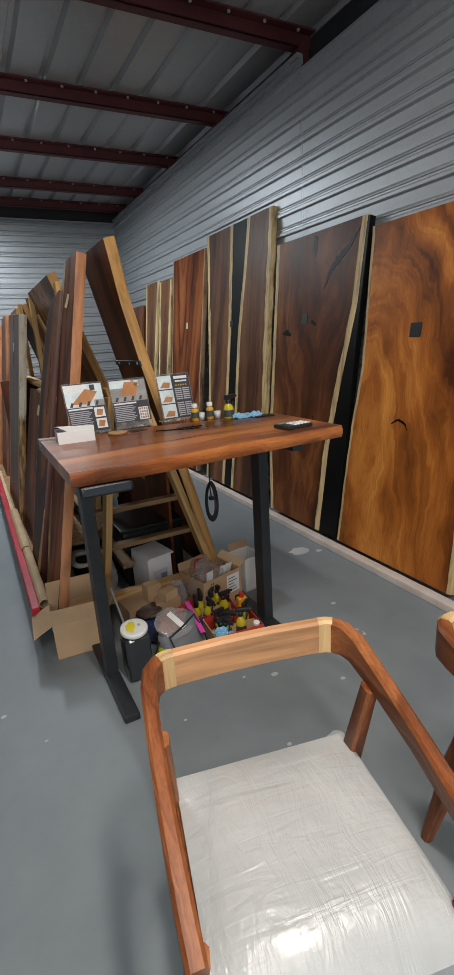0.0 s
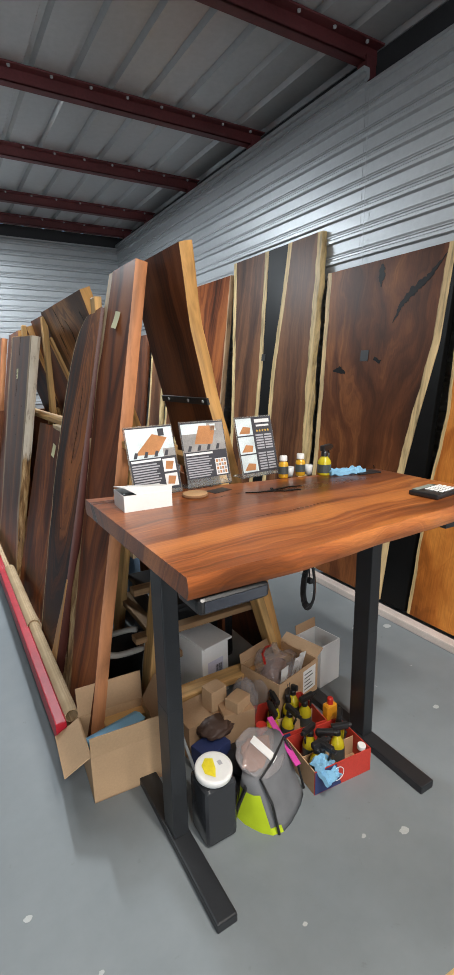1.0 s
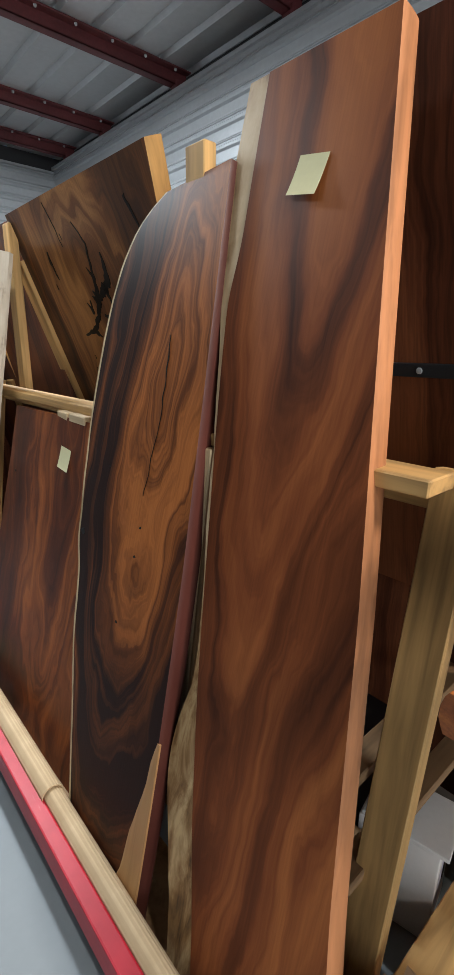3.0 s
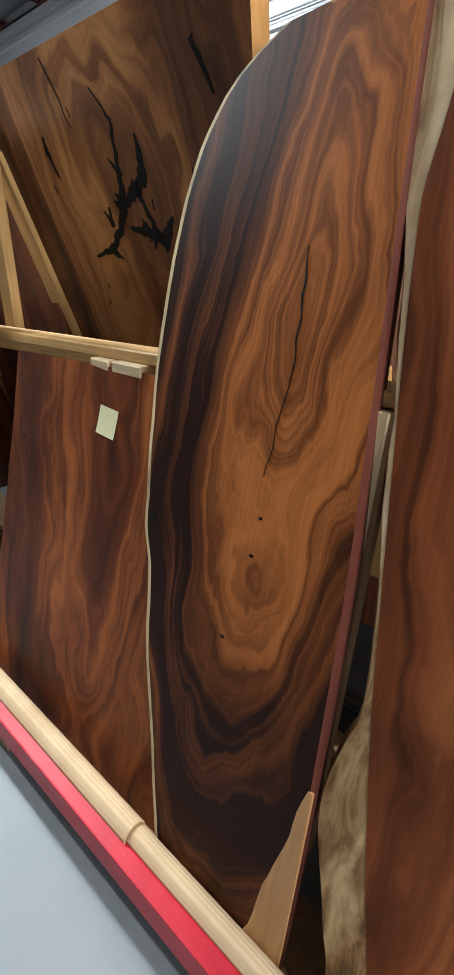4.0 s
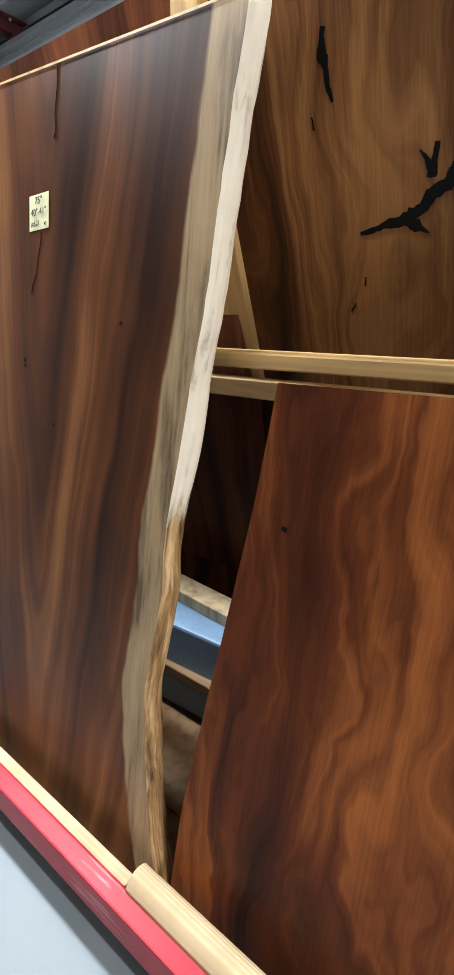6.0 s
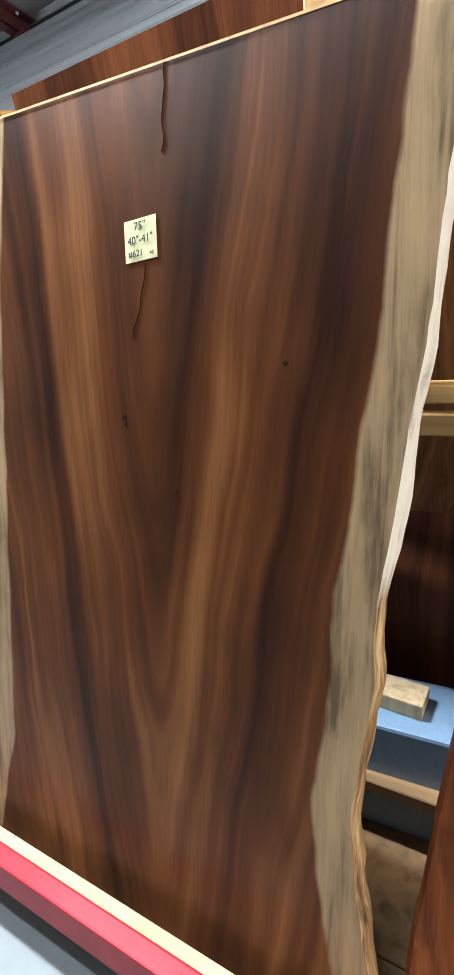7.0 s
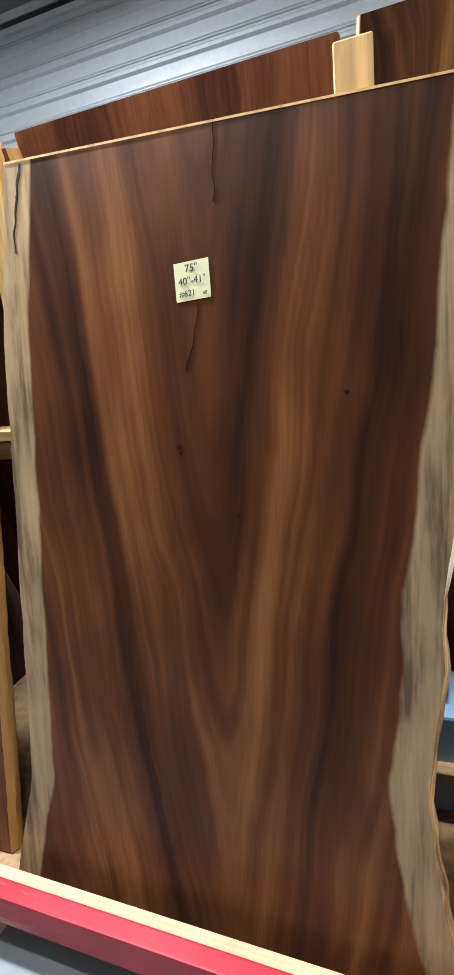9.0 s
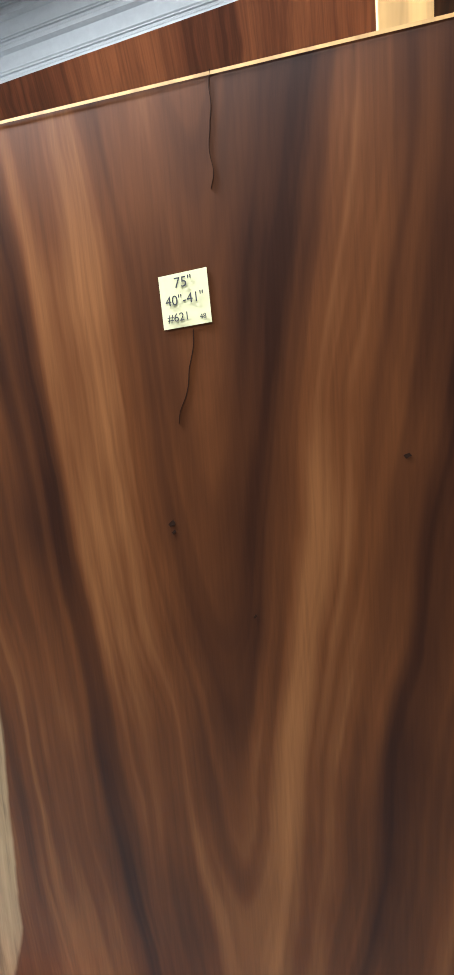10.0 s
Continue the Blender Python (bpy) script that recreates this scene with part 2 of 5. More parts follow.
def inlay(points, widths, proud=0.0015):
    """A dark filled crack lying on a slab's face: local (x, z) points with their half widths."""
    b = bmesh.new()
    pts = [Vector((p[0], 0, p[1])) for p in points]
    path, half = [], []
    for i in range(len(pts) - 1):
        for k in range(14):
            t = k / 14
            path.append(pts[i].lerp(pts[i + 1], t))
            half.append(widths[i] * (1 - t) + widths[i + 1] * t)
    path.append(pts[-1])
    half.append(widths[-1])
    rows = []
    for i, p in enumerate(path):
        d = (path[min(i + 1, len(path) - 1)] - path[max(i - 1, 0)]).normalized()
        s = Vector((-d.z, 0, d.x))
        a = half[i] * (1 + 0.7 * noise.noise((p.x * 40, p.z * 40, 1)) + 0.5 * noise.noise((p.x * 130, p.z * 130, 3)))
        c = half[i] * (1 + 0.7 * noise.noise((p.x * 40, p.z * 40, 5)) + 0.5 * noise.noise((p.x * 130, p.z * 130, 7)))
        q = p + s * 0.006 * noise.noise((p.x * 25, p.z * 25, 9))
        rows.append([b.verts.new(q + s * a + Vector((0, 0.004, 0))), b.verts.new(q + s * a * 0.9 - Vector((0, proud, 0))), b.verts.new(q - s * c * 0.9 - Vector((0, proud, 0))), b.verts.new(q - s * c + Vector((0, 0.004, 0)))])
    for r, t in zip(rows, rows[1:]):
        for k in range(3):
            b.faces.new((r[k], r[k + 1], t[k + 1], t[k]))
        b.faces.new((r[3], r[0], t[0], t[3]))
    b.faces.new(rows[0])
    b.faces.new(rows[-1][::-1])
    bmesh.ops.recalc_face_normals(b, faces=b.faces)
    return b


def writing(text, size, at, material, parent, thick=0.0004, name="writing"):
    """Words as a thin mesh lying in the plane of at's x and y."""
    cu = bpy.data.curves.new("tmp_text", "FONT")
    cu.body, cu.size, cu.align_x, cu.align_y, cu.extrude = text, size, "CENTER", "CENTER", thick / 2
    ob = bpy.data.objects.new("tmp_text", cu)
    scene.collection.objects.link(ob)
    bpy.context.view_layer.update()
    me = bpy.data.meshes.new_from_object(ob.evaluated_get(bpy.context.evaluated_depsgraph_get()))
    bpy.data.objects.remove(ob)
    bpy.data.curves.remove(cu)
    me.name = name
    me.materials.clear()
    me.materials.append(material)
    o = new(name, me)
    o.parent = parent
    o.matrix_basis = at
    return o


def sheet_bm(w, h, curl=0.0, n=6, thick=0.0006):
    """A sheet in local x and z, face towards -y, its lower half curling forwards."""
    b = bmesh.new()
    rows = []
    for i in range(n + 1):
        z = h * (i / n - 0.5)
        y = -curl * ((1 - i / n) ** 2)
        rows.append([b.verts.new((-w / 2, y, z)), b.verts.new((w / 2, y - curl * 0.15, z))])
    faces = [b.faces.new((r[0], r[1], t[1], t[0])) for r, t in zip(rows, rows[1:])]
    ext = bmesh.ops.extrude_face_region(b, geom=faces)
    bmesh.ops.translate(b, vec=(0, thick, 0), verts=[v for v in ext["geom"] if isinstance(v, bmesh.types.BMVert)])
    bmesh.ops.recalc_face_normals(b, faces=b.faces)
    return b

# ---- world, daylight, lamps ----
world = bpy.data.worlds.new("world")
scene.world = world
world.use_nodes = True
sky = world.node_tree.nodes.new("ShaderNodeTexSky")
sky.sky_type, sky.sun_disc = "NISHITA", False
sky.sun_elevation, sky.sun_rotation = radians(50), radians(200)
world.node_tree.links.new(sky.outputs[0], world.node_tree.nodes["Background"].inputs[0])
world.node_tree.nodes["Background"].inputs[1].default_value = 0.1


def area_lamp(name, at, sx, sy, watts, colour):
    d = bpy.data.lights.new(name, "AREA")
    d.shape, d.size, d.size_y, d.energy, d.color = "RECTANGLE", sx, sy, watts, colour
    ob = new(name, d)
    ob.matrix_basis = at
    return ob


area_lamp("door_daylight", look((-1.6, -4.35, 1.6), (-1.0, 3.0, 1.2)), 3.4, 2.8, 150, (0.92, 0.97, 1.0))
# Only the lamp at y 5.75 is known; the other three are unseen fill.
LAMPS = [(-0.1, 4.4, 25), (0.68, 5.75, 155), (0.9, -0.5, 105), (-0.1, -1.9, 70)]
for lx, ly, watts in LAMPS:
    area_lamp("strip_and_fill_glow", look((lx, ly, 3.5), (lx, ly, 0)), 0.16, 1.15, watts, (0.86, 0.94, 1.0) if ly > 4 else (1.0, 0.93, 0.85))

# ---- materials ----
RED_BROWN = dict(dark=(0.045, 0.014, 0.007, 1), mid=(0.19, 0.054, 0.019, 1), light=(0.34, 0.112, 0.035, 1))
SAP = (0.50, 0.36, 0.20, 1)
wood_tall = wood("wood_tall", **RED_BROWN, sap=(0.5, 0.33, 0.2, 1), sap_width=0.022, centre=-0.18, arch=1.3, rise=-0.16, freq=9.0, warp=0.22, seed=1, fine=0.09, spec=0.09, curl_by=0.09, streak=0.2, rough=0.5)
wood_oval = wood("wood_oval", (0.018, 0.007, 0.005, 1), (0.125, 0.038, 0.012, 1), (0.36, 0.118, 0.032, 1), (0.55, 0.42, 0.24, 1), 0.010, -0.01, 2.2, 0.0, 6.5, 0.55, seed=2, eye=0.62, eye_v=1.33, bias=0.26, mean=0.465, fine=0.30, streak=0.3, spec=0.08, curl_by=0.12)
wood_short = wood("wood_short", (0.012, 0.004, 0.003, 1), (0.12, 0.030, 0.010, 1), (0.36, 0.108, 0.028, 1), SAP, 0.0, 0.12, 1.3, -0.12, 4.6, 0.75, seed=5, fine=0.10, streak=0.32, curl_by=0.18, mean=0.505, spec=0.12)
wood_label = wood("wood_label", (0.026, 0.009, 0.005, 1), (0.104, 0.034, 0.0115, 1), (0.25, 0.102, 0.036, 1), (0.40, 0.265, 0.145, 1), 0.072, 0.02, 1.6, -0.22, 5.2, 0.17, seed=9, fine=0.05, streak=0.2, curl_by=0.03, mean=0.515, spec=0.13, rough=0.36)
wood_crack = wood("wood_crack", (0.030, 0.011, 0.005, 1), (0.17, 0.062, 0.020, 1), (0.43, 0.19, 0.062, 1), SAP, 0.002, 0.05, 1.0, 0.12, 6, 0.5, seed=12, eye=0.25, eye_v=1.6, bias=0.3, mean=0.47)
wood_back = wood("wood_back", (0.025, 0.008, 0.005, 1), (0.11, 0.034, 0.015, 1), (0.21, 0.070, 0.028, 1), SAP, 0.0, 0.0, 1.3, 0.02, 9, 0.1, seed=14)
wood_gold = wood("wood_gold", (0.085, 0.022, 0.005, 1), (0.42, 0.13, 0.022, 1), (0.72, 0.29, 0.058, 1), (0.62, 0.45, 0.22, 1), 0.022, -0.35, 1.0, 0.30, 5.0, 0.30, seed=16, fine=0.10, spec=0.18, curl_by=0.15, eye=0.35, eye_v=1.15)
wood_knot = wood("wood_knot", (0.022, 0.008, 0.004, 1), (0.115, 0.037, 0.013, 1), (0.32, 0.118, 0.036, 1), (0.68, 0.5, 0.26, 1), 0.045, 0.1, 1.0, -0.2, 4.0, 0.5, seed=19, fine=0.08, curl_by=0.14, spec=0.18)
wood_river = wood("wood_river", (0.03, 0.011, 0.006, 1), (0.105, 0.042, 0.019, 1), (0.21, 0.09, 0.038, 1), (0.74, 0.55, 0.27, 1), 0.055, 0.0, 0.8, 0.03, 8, 0.12, seed=21)
wood_desk = wood("wood_desk", (0.055, 0.016, 0.006, 1), (0.27, 0.076, 0.019, 1), (0.50, 0.17, 0.042, 1), SAP, 0.0, -0.1, 1.2, 0.03, 9, 0.16, rough=0.28, seed=25, spec=0.42, fine=0.26)
sap_streak = lumber("sap_streak", (0.36, 0.19, 0.075, 1), 0.45, 0.5)
wood_edge = lumber("wood_edge", (0.48, 0.20, 0.085, 1), 0.5, 0.4)
wood_edge_red = lumber("wood_edge_red", (0.075, 0.021, 0.015, 1), 0.4, 0.9)
wood_edge_gold = lumber("wood_edge_gold", (0.55, 0.30, 0.10, 1), 0.5, 0.3)
wood_edge_pale = lumber("wood_edge_pale", (0.62, 0.48, 0.28, 1), 0.6, 0.6)
pine = lumber("pine", (0.60, 0.36, 0.14, 1), 0.6, 0.4)
pine_dark = lumber("pine_dark", (0.30, 0.18, 0.09, 1), 0.7, 0.8)
pine_pale = lumber("pine_pale", (0.60, 0.45, 0.27, 1), 0.65, 0.3)
epoxy = plain("black_epoxy", (0.005, 0.005, 0.005, 1), 0.42, vary=0.3, bump=0.02, spec=0.15)
black_metal = plain("black_metal", (0.018, 0.020, 0.023, 1), 0.42, 0.0, 0.25, 30, 0.15)
black_plastic = plain("black_plastic", (0.014, 0.014, 0.015, 1), 0.38, vary=0.3)
cardboard = plain("cardboard", (0.50, 0.325, 0.185, 1), 0.85, vary=0.12, scale=20)
cardboard_in = plain("cardboard_inside", (0.44, 0.28, 0.16, 1), 0.9, vary=0.12, scale=20)
white_card = plain("white_card", (0.78, 0.78, 0.77, 1), 0.6, vary=0.05)
note_paper = plain("note_paper", (0.66, 0.62, 0.36, 1), 0.8, vary=0.06)
ink = plain("ink", (0.02, 0.02, 0.025, 1), 0.7, vary=0.1)
rust_paint = plain("oxide_red_steel", (0.095, 0.020, 0.022, 1), 0.55, vary=0.35, scale=8, bump=0.2)
eave_shade = plain("eave_shadow_sheet", (0.03, 0.03, 0.033, 1), 0.7)


def make_floor():
    m = Nodes("painted_concrete")
    c, x, y, z = m.coords()
    big, mid, fine = m.noise(c, 0.7, 4, 0.6), m.noise(c, 5, 5, 0.65), m.noise(c, 60, 3)
    col = m.ramp(m.math("ADD", m.math("MULTIPLY", big, 0.6), m.math("MULTIPLY", mid, 0.4)), [(0.3, (0.165, 0.19, 0.203, 1)), (0.55, (0.21, 0.236, 0.25, 1)), (0.75, (0.25, 0.275, 0.288, 1))])
    chips = m.noise(c, 6.5, 3, 0.5, 0.6)
    col = m.mix(m.ramp(chips, [(0.745, 0.0), (0.755, 0.8)]), col, (0.5, 0.52, 0.52, 1))
    dirt = m.noise(c, 14, 4, 0.7)
    col = m.mix(m.ramp(dirt, [(0.66, 0.0), (0.8, 0.55)]), col, (0.10, 0.105, 0.11, 1))
    m.bump(m.math("ADD", mid, m.math("MULTIPLY", fine, 0.3)), 0.15, 0.002)
    r = m.math("ADD", 0.36, m.math("MULTIPLY", mid, 0.3))
    return m.done(col, r, 0.0, 0.22)


def make_sheet(name, base, rough, metal):
    m = Nodes(name)
    c, x, y, z = m.coords()
    long_ = m.noise(m.combine(m.math("MULTIPLY", x, 0.6), m.math("MULTIPLY", y, 0.6), m.math("MULTIPLY", z, 7)), 1.0, 4)
    spots = m.noise(c, 25, 4)
    v = m.math("ADD", m.math("MULTIPLY", long_, 0.6), m.math("MULTIPLY", spots, 0.4))
    col = m.ramp(v, [(0.3, tuple(k * 0.85 for k in base) + (1,)), (0.7, tuple(min(1, k * 1.1) for k in base) + (1,))])
    m.bump(spots, 0.05, 0.001)
    return m.done(col, m.math("ADD", rough - 0.06, m.math("MULTIPLY", spots, 0.12)), metal, 0.5)


def make_red():
    m = Nodes("chipped_red_paint")
    c, x, y, z = m.coords()
    wear = m.noise(m.combine(m.math("MULTIPLY", x, 60), m.math("MULTIPLY", y, 4), m.math("MULTIPLY", z, 60)), 1.0, 4, 0.65)
    place = m.noise(c, 1.6, 2)
    rub = m.ramp(m.math("ADD", m.math("MULTIPLY", wear, 0.6), m.math("MULTIPLY", place, 0.55)), [(0.66, 0.0), (0.78, 0.75)])
    col = m.mix(rub, m.ramp(m.noise(c, 9, 3), [(0.3, (0.36, 0.010, 0.022, 1)), (0.7, (0.50, 0.018, 0.034, 1))]), (0.6, 0.34, 0.33, 1))
    m.bump(wear, 0.2, 0.001)
    return m.done(col, 0.42, 0.0, 0.25)


floor_mat, wall_mat, roof_mat, red_paint = make_floor(), make_sheet("galvalume_wall", (0.41, 0.43, 0.445), 0.42, 0.35), make_sheet("roof_sheet", (0.42, 0.435, 0.44), 0.36, 0.4), make_red()


def make_live_edge(name, pale_dark, pale_mid, pale_light):
    """Peeled live edge: whitish above, brown bark left on lower down."""
    m = Nodes(name)
    c, u, w, v = m.coords()
    ragged = m.noise(m.combine(m.math("MULTIPLY", u, 6), m.math("MULTIPLY", w, 20), m.math("MULTIPLY", v, 5)), 1.0, 4, 0.65)
    grain = m.noise(m.combine(m.math("MULTIPLY", u, 20), m.math("MULTIPLY", w, 60), m.math("MULTIPLY", v, 5)), 1.0, 5, 0.65, 0.5)
    stain = m.noise(c, 9.0, 4, 0.6)
    pale = m.ramp(m.math("ADD", m.math("MULTIPLY", grain, 0.5), m.math("MULTIPLY", stain, 0.5)), [(0.34, pale_dark), (0.44, pale_mid), (0.6, pale_light)])
    bark_c = m.ramp(grain, [(0.32, (0.05, 0.025, 0.012, 1)), (0.48, (0.24, 0.13, 0.05, 1)), (0.66, (0.52, 0.36, 0.18, 1))])
    low = m.ramp(m.math("ADD", m.math("MULTIPLY", v, 0.5), m.math("MULTIPLY", m.math("SUBTRACT", ragged, 0.5), 0.35)), [(0.44, 1.0), (0.50, 0.0)])
    m.bump(grain, 0.6, 0.004)
    return m.done(m.mix(low, pale, bark_c), 0.6, 0.0, 0.3)


live_edge = make_live_edge("peeled_live_edge", (0.30, 0.23, 0.17, 1), (0.60, 0.53, 0.43, 1), (0.68, 0.61, 0.50, 1))
cream_edge = make_live_edge("cream_live_edge", (0.22, 0.12, 0.06, 1), (0.46, 0.32, 0.18, 1), (0.58, 0.44, 0.27, 1))
# Top face of the wide slab, lamp gleam put into its pale colour.
gleam_edge = lumber("gleaming_top_edge", (0.66, 0.52, 0.33, 1), 0.5, 0.3)
strip_paint = plain("worn_pale_strip", (0.58, 0.50, 0.45, 1), 0.7, vary=0.2, scale=20)
crack_brown = plain("crack_brown", (0.025, 0.012, 0.008, 1), 0.9, spec=0.05)


def make_ribbed_card():
    """Wound card with fine ridges along its length."""
    m = Nodes("ribbed_card")
    c, x, y, z = m.coords()
    ridge = m.math("SINE", m.math("MULTIPLY", m.math("SUBTRACT", z, x), 520))
    soil = m.noise(c, 6, 4, 0.6)
    col = m.ramp(soil, [(0.3, (0.46, 0.33, 0.19, 1)), (0.7, (0.60, 0.45, 0.28, 1))])
    col = m.mix(m.ramp(ridge, [(0.0, 0.35), (0.4, 0.0)]), col, (0.36, 0.25, 0.14, 1))
    m.bump(ridge, 0.5, 0.0015)
    return m.done(col, 0.8, 0.0, 0.3)


tube_card = make_ribbed_card()

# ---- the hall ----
# Darker wall sheet for the unseen west and south walls, to cut bounced light.
low_bounce_wall = make_sheet("low_bounce_sheet", (0.20, 0.205, 0.21), 0.6, 0.1)
WALL_X, BACK_Y, LEFT_X, FRONT_Y, EAVE = 2.84, 8.1, -8.0, -4.5, 3.57


def ribbed(length, height, period, depth, thick=0.03):
    """A sheet in the plane of local x and z with ribs along x, raised towards -y."""
    b = bmesh.new()
    prof = [(0.0, 0.0)]
    z = -0.72 * period
    while z < height - 0.001:
        for dz, d in ((0.40, 0), (0.47, depth), (0.60, depth), (0.66, depth * 0.45), (0.745, depth * 0.42), (0.765, depth * 0.85), (0.80, depth * 0.85), (0.93, 0), (1.0, 0)):
            if 0.002 < z + dz * period < height - 0.002:
                prof.append((z + dz * period, d))
        z += period
    prof.append((height, 0.0))
    n = 2
    rows = [[b.verts.new((length * i / n, -d, zz)) for zz, d in prof] for i in range(n + 1)]
    for a, c in zip(rows, rows[1:]):
        for i in range(len(prof) - 1):
            b.faces.new((a[i], c[i], c[i + 1], a[i + 1]))
    base = b.faces[:]
    ext = bmesh.ops.extrude_face_region(b, geom=base)
    bmesh.ops.translate(b, vec=(0, thick, 0), verts=[v for v in ext["geom"] if isinstance(v, bmesh.types.BMVert)])
    bmesh.ops.recalc_face_normals(b, faces=b.faces)
    return b


thing("floor", "grey-blue painted concrete floor with chips and stains", "floor", bm=box(LEFT_X * -1 + WALL_X + 0.3, BACK_Y - FRONT_Y + 0.3, 0.1, (LEFT_X + WALL_X) / 2, (BACK_Y + FRONT_Y) / 2, -0.1), material=floor_mat, kind="structure")
def chip(x, y, r, seed):
    b = bmesh.new()
    ring = [(x + r * (1 + 0.5 * noise.noise((seed, k * 0.9, 0))) * math.cos(k * 0.4488) * 1.3, y + r * (1 + 0.5 * noise.noise((seed, k * 0.9, 4))) * math.sin(k * 0.4488)) for k in range(14)]
    f = b.faces.new([b.verts.new((px, py, 0.0)) for px, py in ring])
    ext = bmesh.ops.extrude_face_region(b, geom=[f])
    bmesh.ops.translate(b, vec=(0, 0, 0.001), verts=[v for v in ext["geom"] if isinstance(v, bmesh.types.BMVert)])
    bmesh.ops.recalc_face_normals(b, faces=b.faces)
    return b


chip_mat = plain("bare_filler", (0.42, 0.44, 0.44, 1), 0.7, vary=0.15, scale=30)
for k, (cx, cy, cr) in enumerate(((2.178, 2.024, 0.06), (2.30, 1.95, 0.02), (1.241, 0.492, 0.032), (1.242, 0.947, 0.014), (1.06, 0.56, 0.008), (1.5, 0.75, 0.01), (1.62, 0.62, 0.014), (0.05, 1.35, 0.010), (1.9, 1.3, 0.012), (0.2, 1.1, 0.006), (0.75, 0.9, 0.006))):
    thing("paint_patch", "small pale filler patch on the painted floor", "floor mark", bm=chip(cx, cy, cr, k), material=chip_mat, kind="structure")
STEP_Y = 2.85
thing("wall_east", "ribbed metal sheet wall, light grey, darkened on the unseen west side", "wall", pose(WALL_X, BACK_Y, 0, 0, 0, -90), ribbed(BACK_Y - STEP_Y, EAVE + 0.015, 0.152, 0.022), wall_mat, kind="structure")
thing("wall_east_near", "ribbed metal sheet wall, light grey, darkened on the unseen west side with a lower top", "wall", pose(WALL_X, STEP_Y - 0.002, 0, 0, 0, -90), ribbed(STEP_Y - FRONT_Y, 3.49, 0.152, 0.022), wall_mat, kind="structure")
thing("wall_north", "ribbed metal sheet wall, light grey, darkened on the unseen west side at the end", "wall", pose(LEFT_X, BACK_Y, 0), ribbed(WALL_X - LEFT_X, EAVE - 0.02, 0.152, 0.022), wall_mat, kind="structure")
thing("wall_west", "ribbed metal sheet wall, light grey, darkened on the unseen west side", "wall", pose(LEFT_X, FRONT_Y, 0, 0, 0, 90), ribbed(BACK_Y - FRONT_Y, 3.73, 0.152, 0.014), low_bounce_wall, kind="structure")
south = bmesh.new()
box(-3.3 - LEFT_X, 0.06, 3.73, (LEFT_X - 3.3) / 2, FRONT_Y, 0, bm=south)
box(WALL_X - 0.3, 0.06, 3.73, (WALL_X + 0.3) / 2, FRONT_Y, 0, bm=south)
box(3.6, 0.06, 0.63, -1.5, FRONT_Y, 3.1, bm=south)
thing("wall_south", "unseen metal wall, darkened to cut bounce, with an open loading door", "wall", bm=south, material=low_bounce_wall, kind="structure")
thing("ground", "pale concrete yard outside the open door", "ground", bm=box(60, 40, 0.1, 0, FRONT_Y - 20.2, -0.12), material=floor_mat, kind="structure")

# eave: near-black strips above the walls, the gap's shade put into their colour
thing("eave_shade_strip", "near-black strip painted as the shade between wall top and roof", "trim", bm=box(0.03, BACK_Y - FRONT_Y + 0.3, 0.26, WALL_X + 0.16, (BACK_Y + FRONT_Y) / 2, EAVE - 0.1), material=eave_shade, kind="structure")
thing("eave_shade_strip", "near-black strip painted as the shade between end wall and roof", "trim", bm=box(WALL_X - LEFT_X + 0.6, 0.03, 0.26, (WALL_X + LEFT_X) / 2, BACK_Y + 0.12, EAVE - 0.1), material=eave_shade, kind="structure")
wt = bmesh.new()
box(0.05, BACK_Y - STEP_Y, 0.03, WALL_X + 0.0, (BACK_Y + STEP_Y) / 2, EAVE - 0.01, bm=wt)
thing("wall_cap", "folded metal cap along the wall top", "trim", bm=wt, material=wall_mat, kind="structure")
seam = bmesh.new()
box(0.002, 0.006, 2.5, WALL_X - 0.022, 2.80, 0.95, bm=seam)
thing("wall_seam", "overlap seam of the wall sheets", "trim", bm=seam, material=wall_mat, kind="structure")

# roof sheets with raised ribs along the hall
roof = bmesh.new()
ROOF_Z = 3.735
prof = []
x = LEFT_X
while x < WALL_X + 0.3:
    prof += [(x, 0), (x + 0.175, 0), (x + 0.190, 0.032), (x + 0.225, 0.032), (x + 0.250, 0)]
    x += 0.29
rows = [[roof.verts.new((px, yy, ROOF_Z + pz)) for px, pz in prof] for yy in (FRONT_Y, 0, 4, BACK_Y + 0.2)]
for a, c in zip(rows, rows[1:]):
    for i in range(len(prof) - 1):
        roof.faces.new((a[i], a[i + 1], c[i + 1], c[i]))
ext = bmesh.ops.extrude_face_region(roof, geom=roof.faces[:])
bmesh.ops.translate(roof, vec=(0, 0, 0.02), verts=[v for v in ext["geom"] if isinstance(v, bmesh.types.BMVert)])
bmesh.ops.recalc_face_normals(roof, faces=roof.faces)
thing("ceiling", "grey ribbed metal roof sheets seen from below", "ceiling", bm=roof, material=roof_mat, kind="structure")


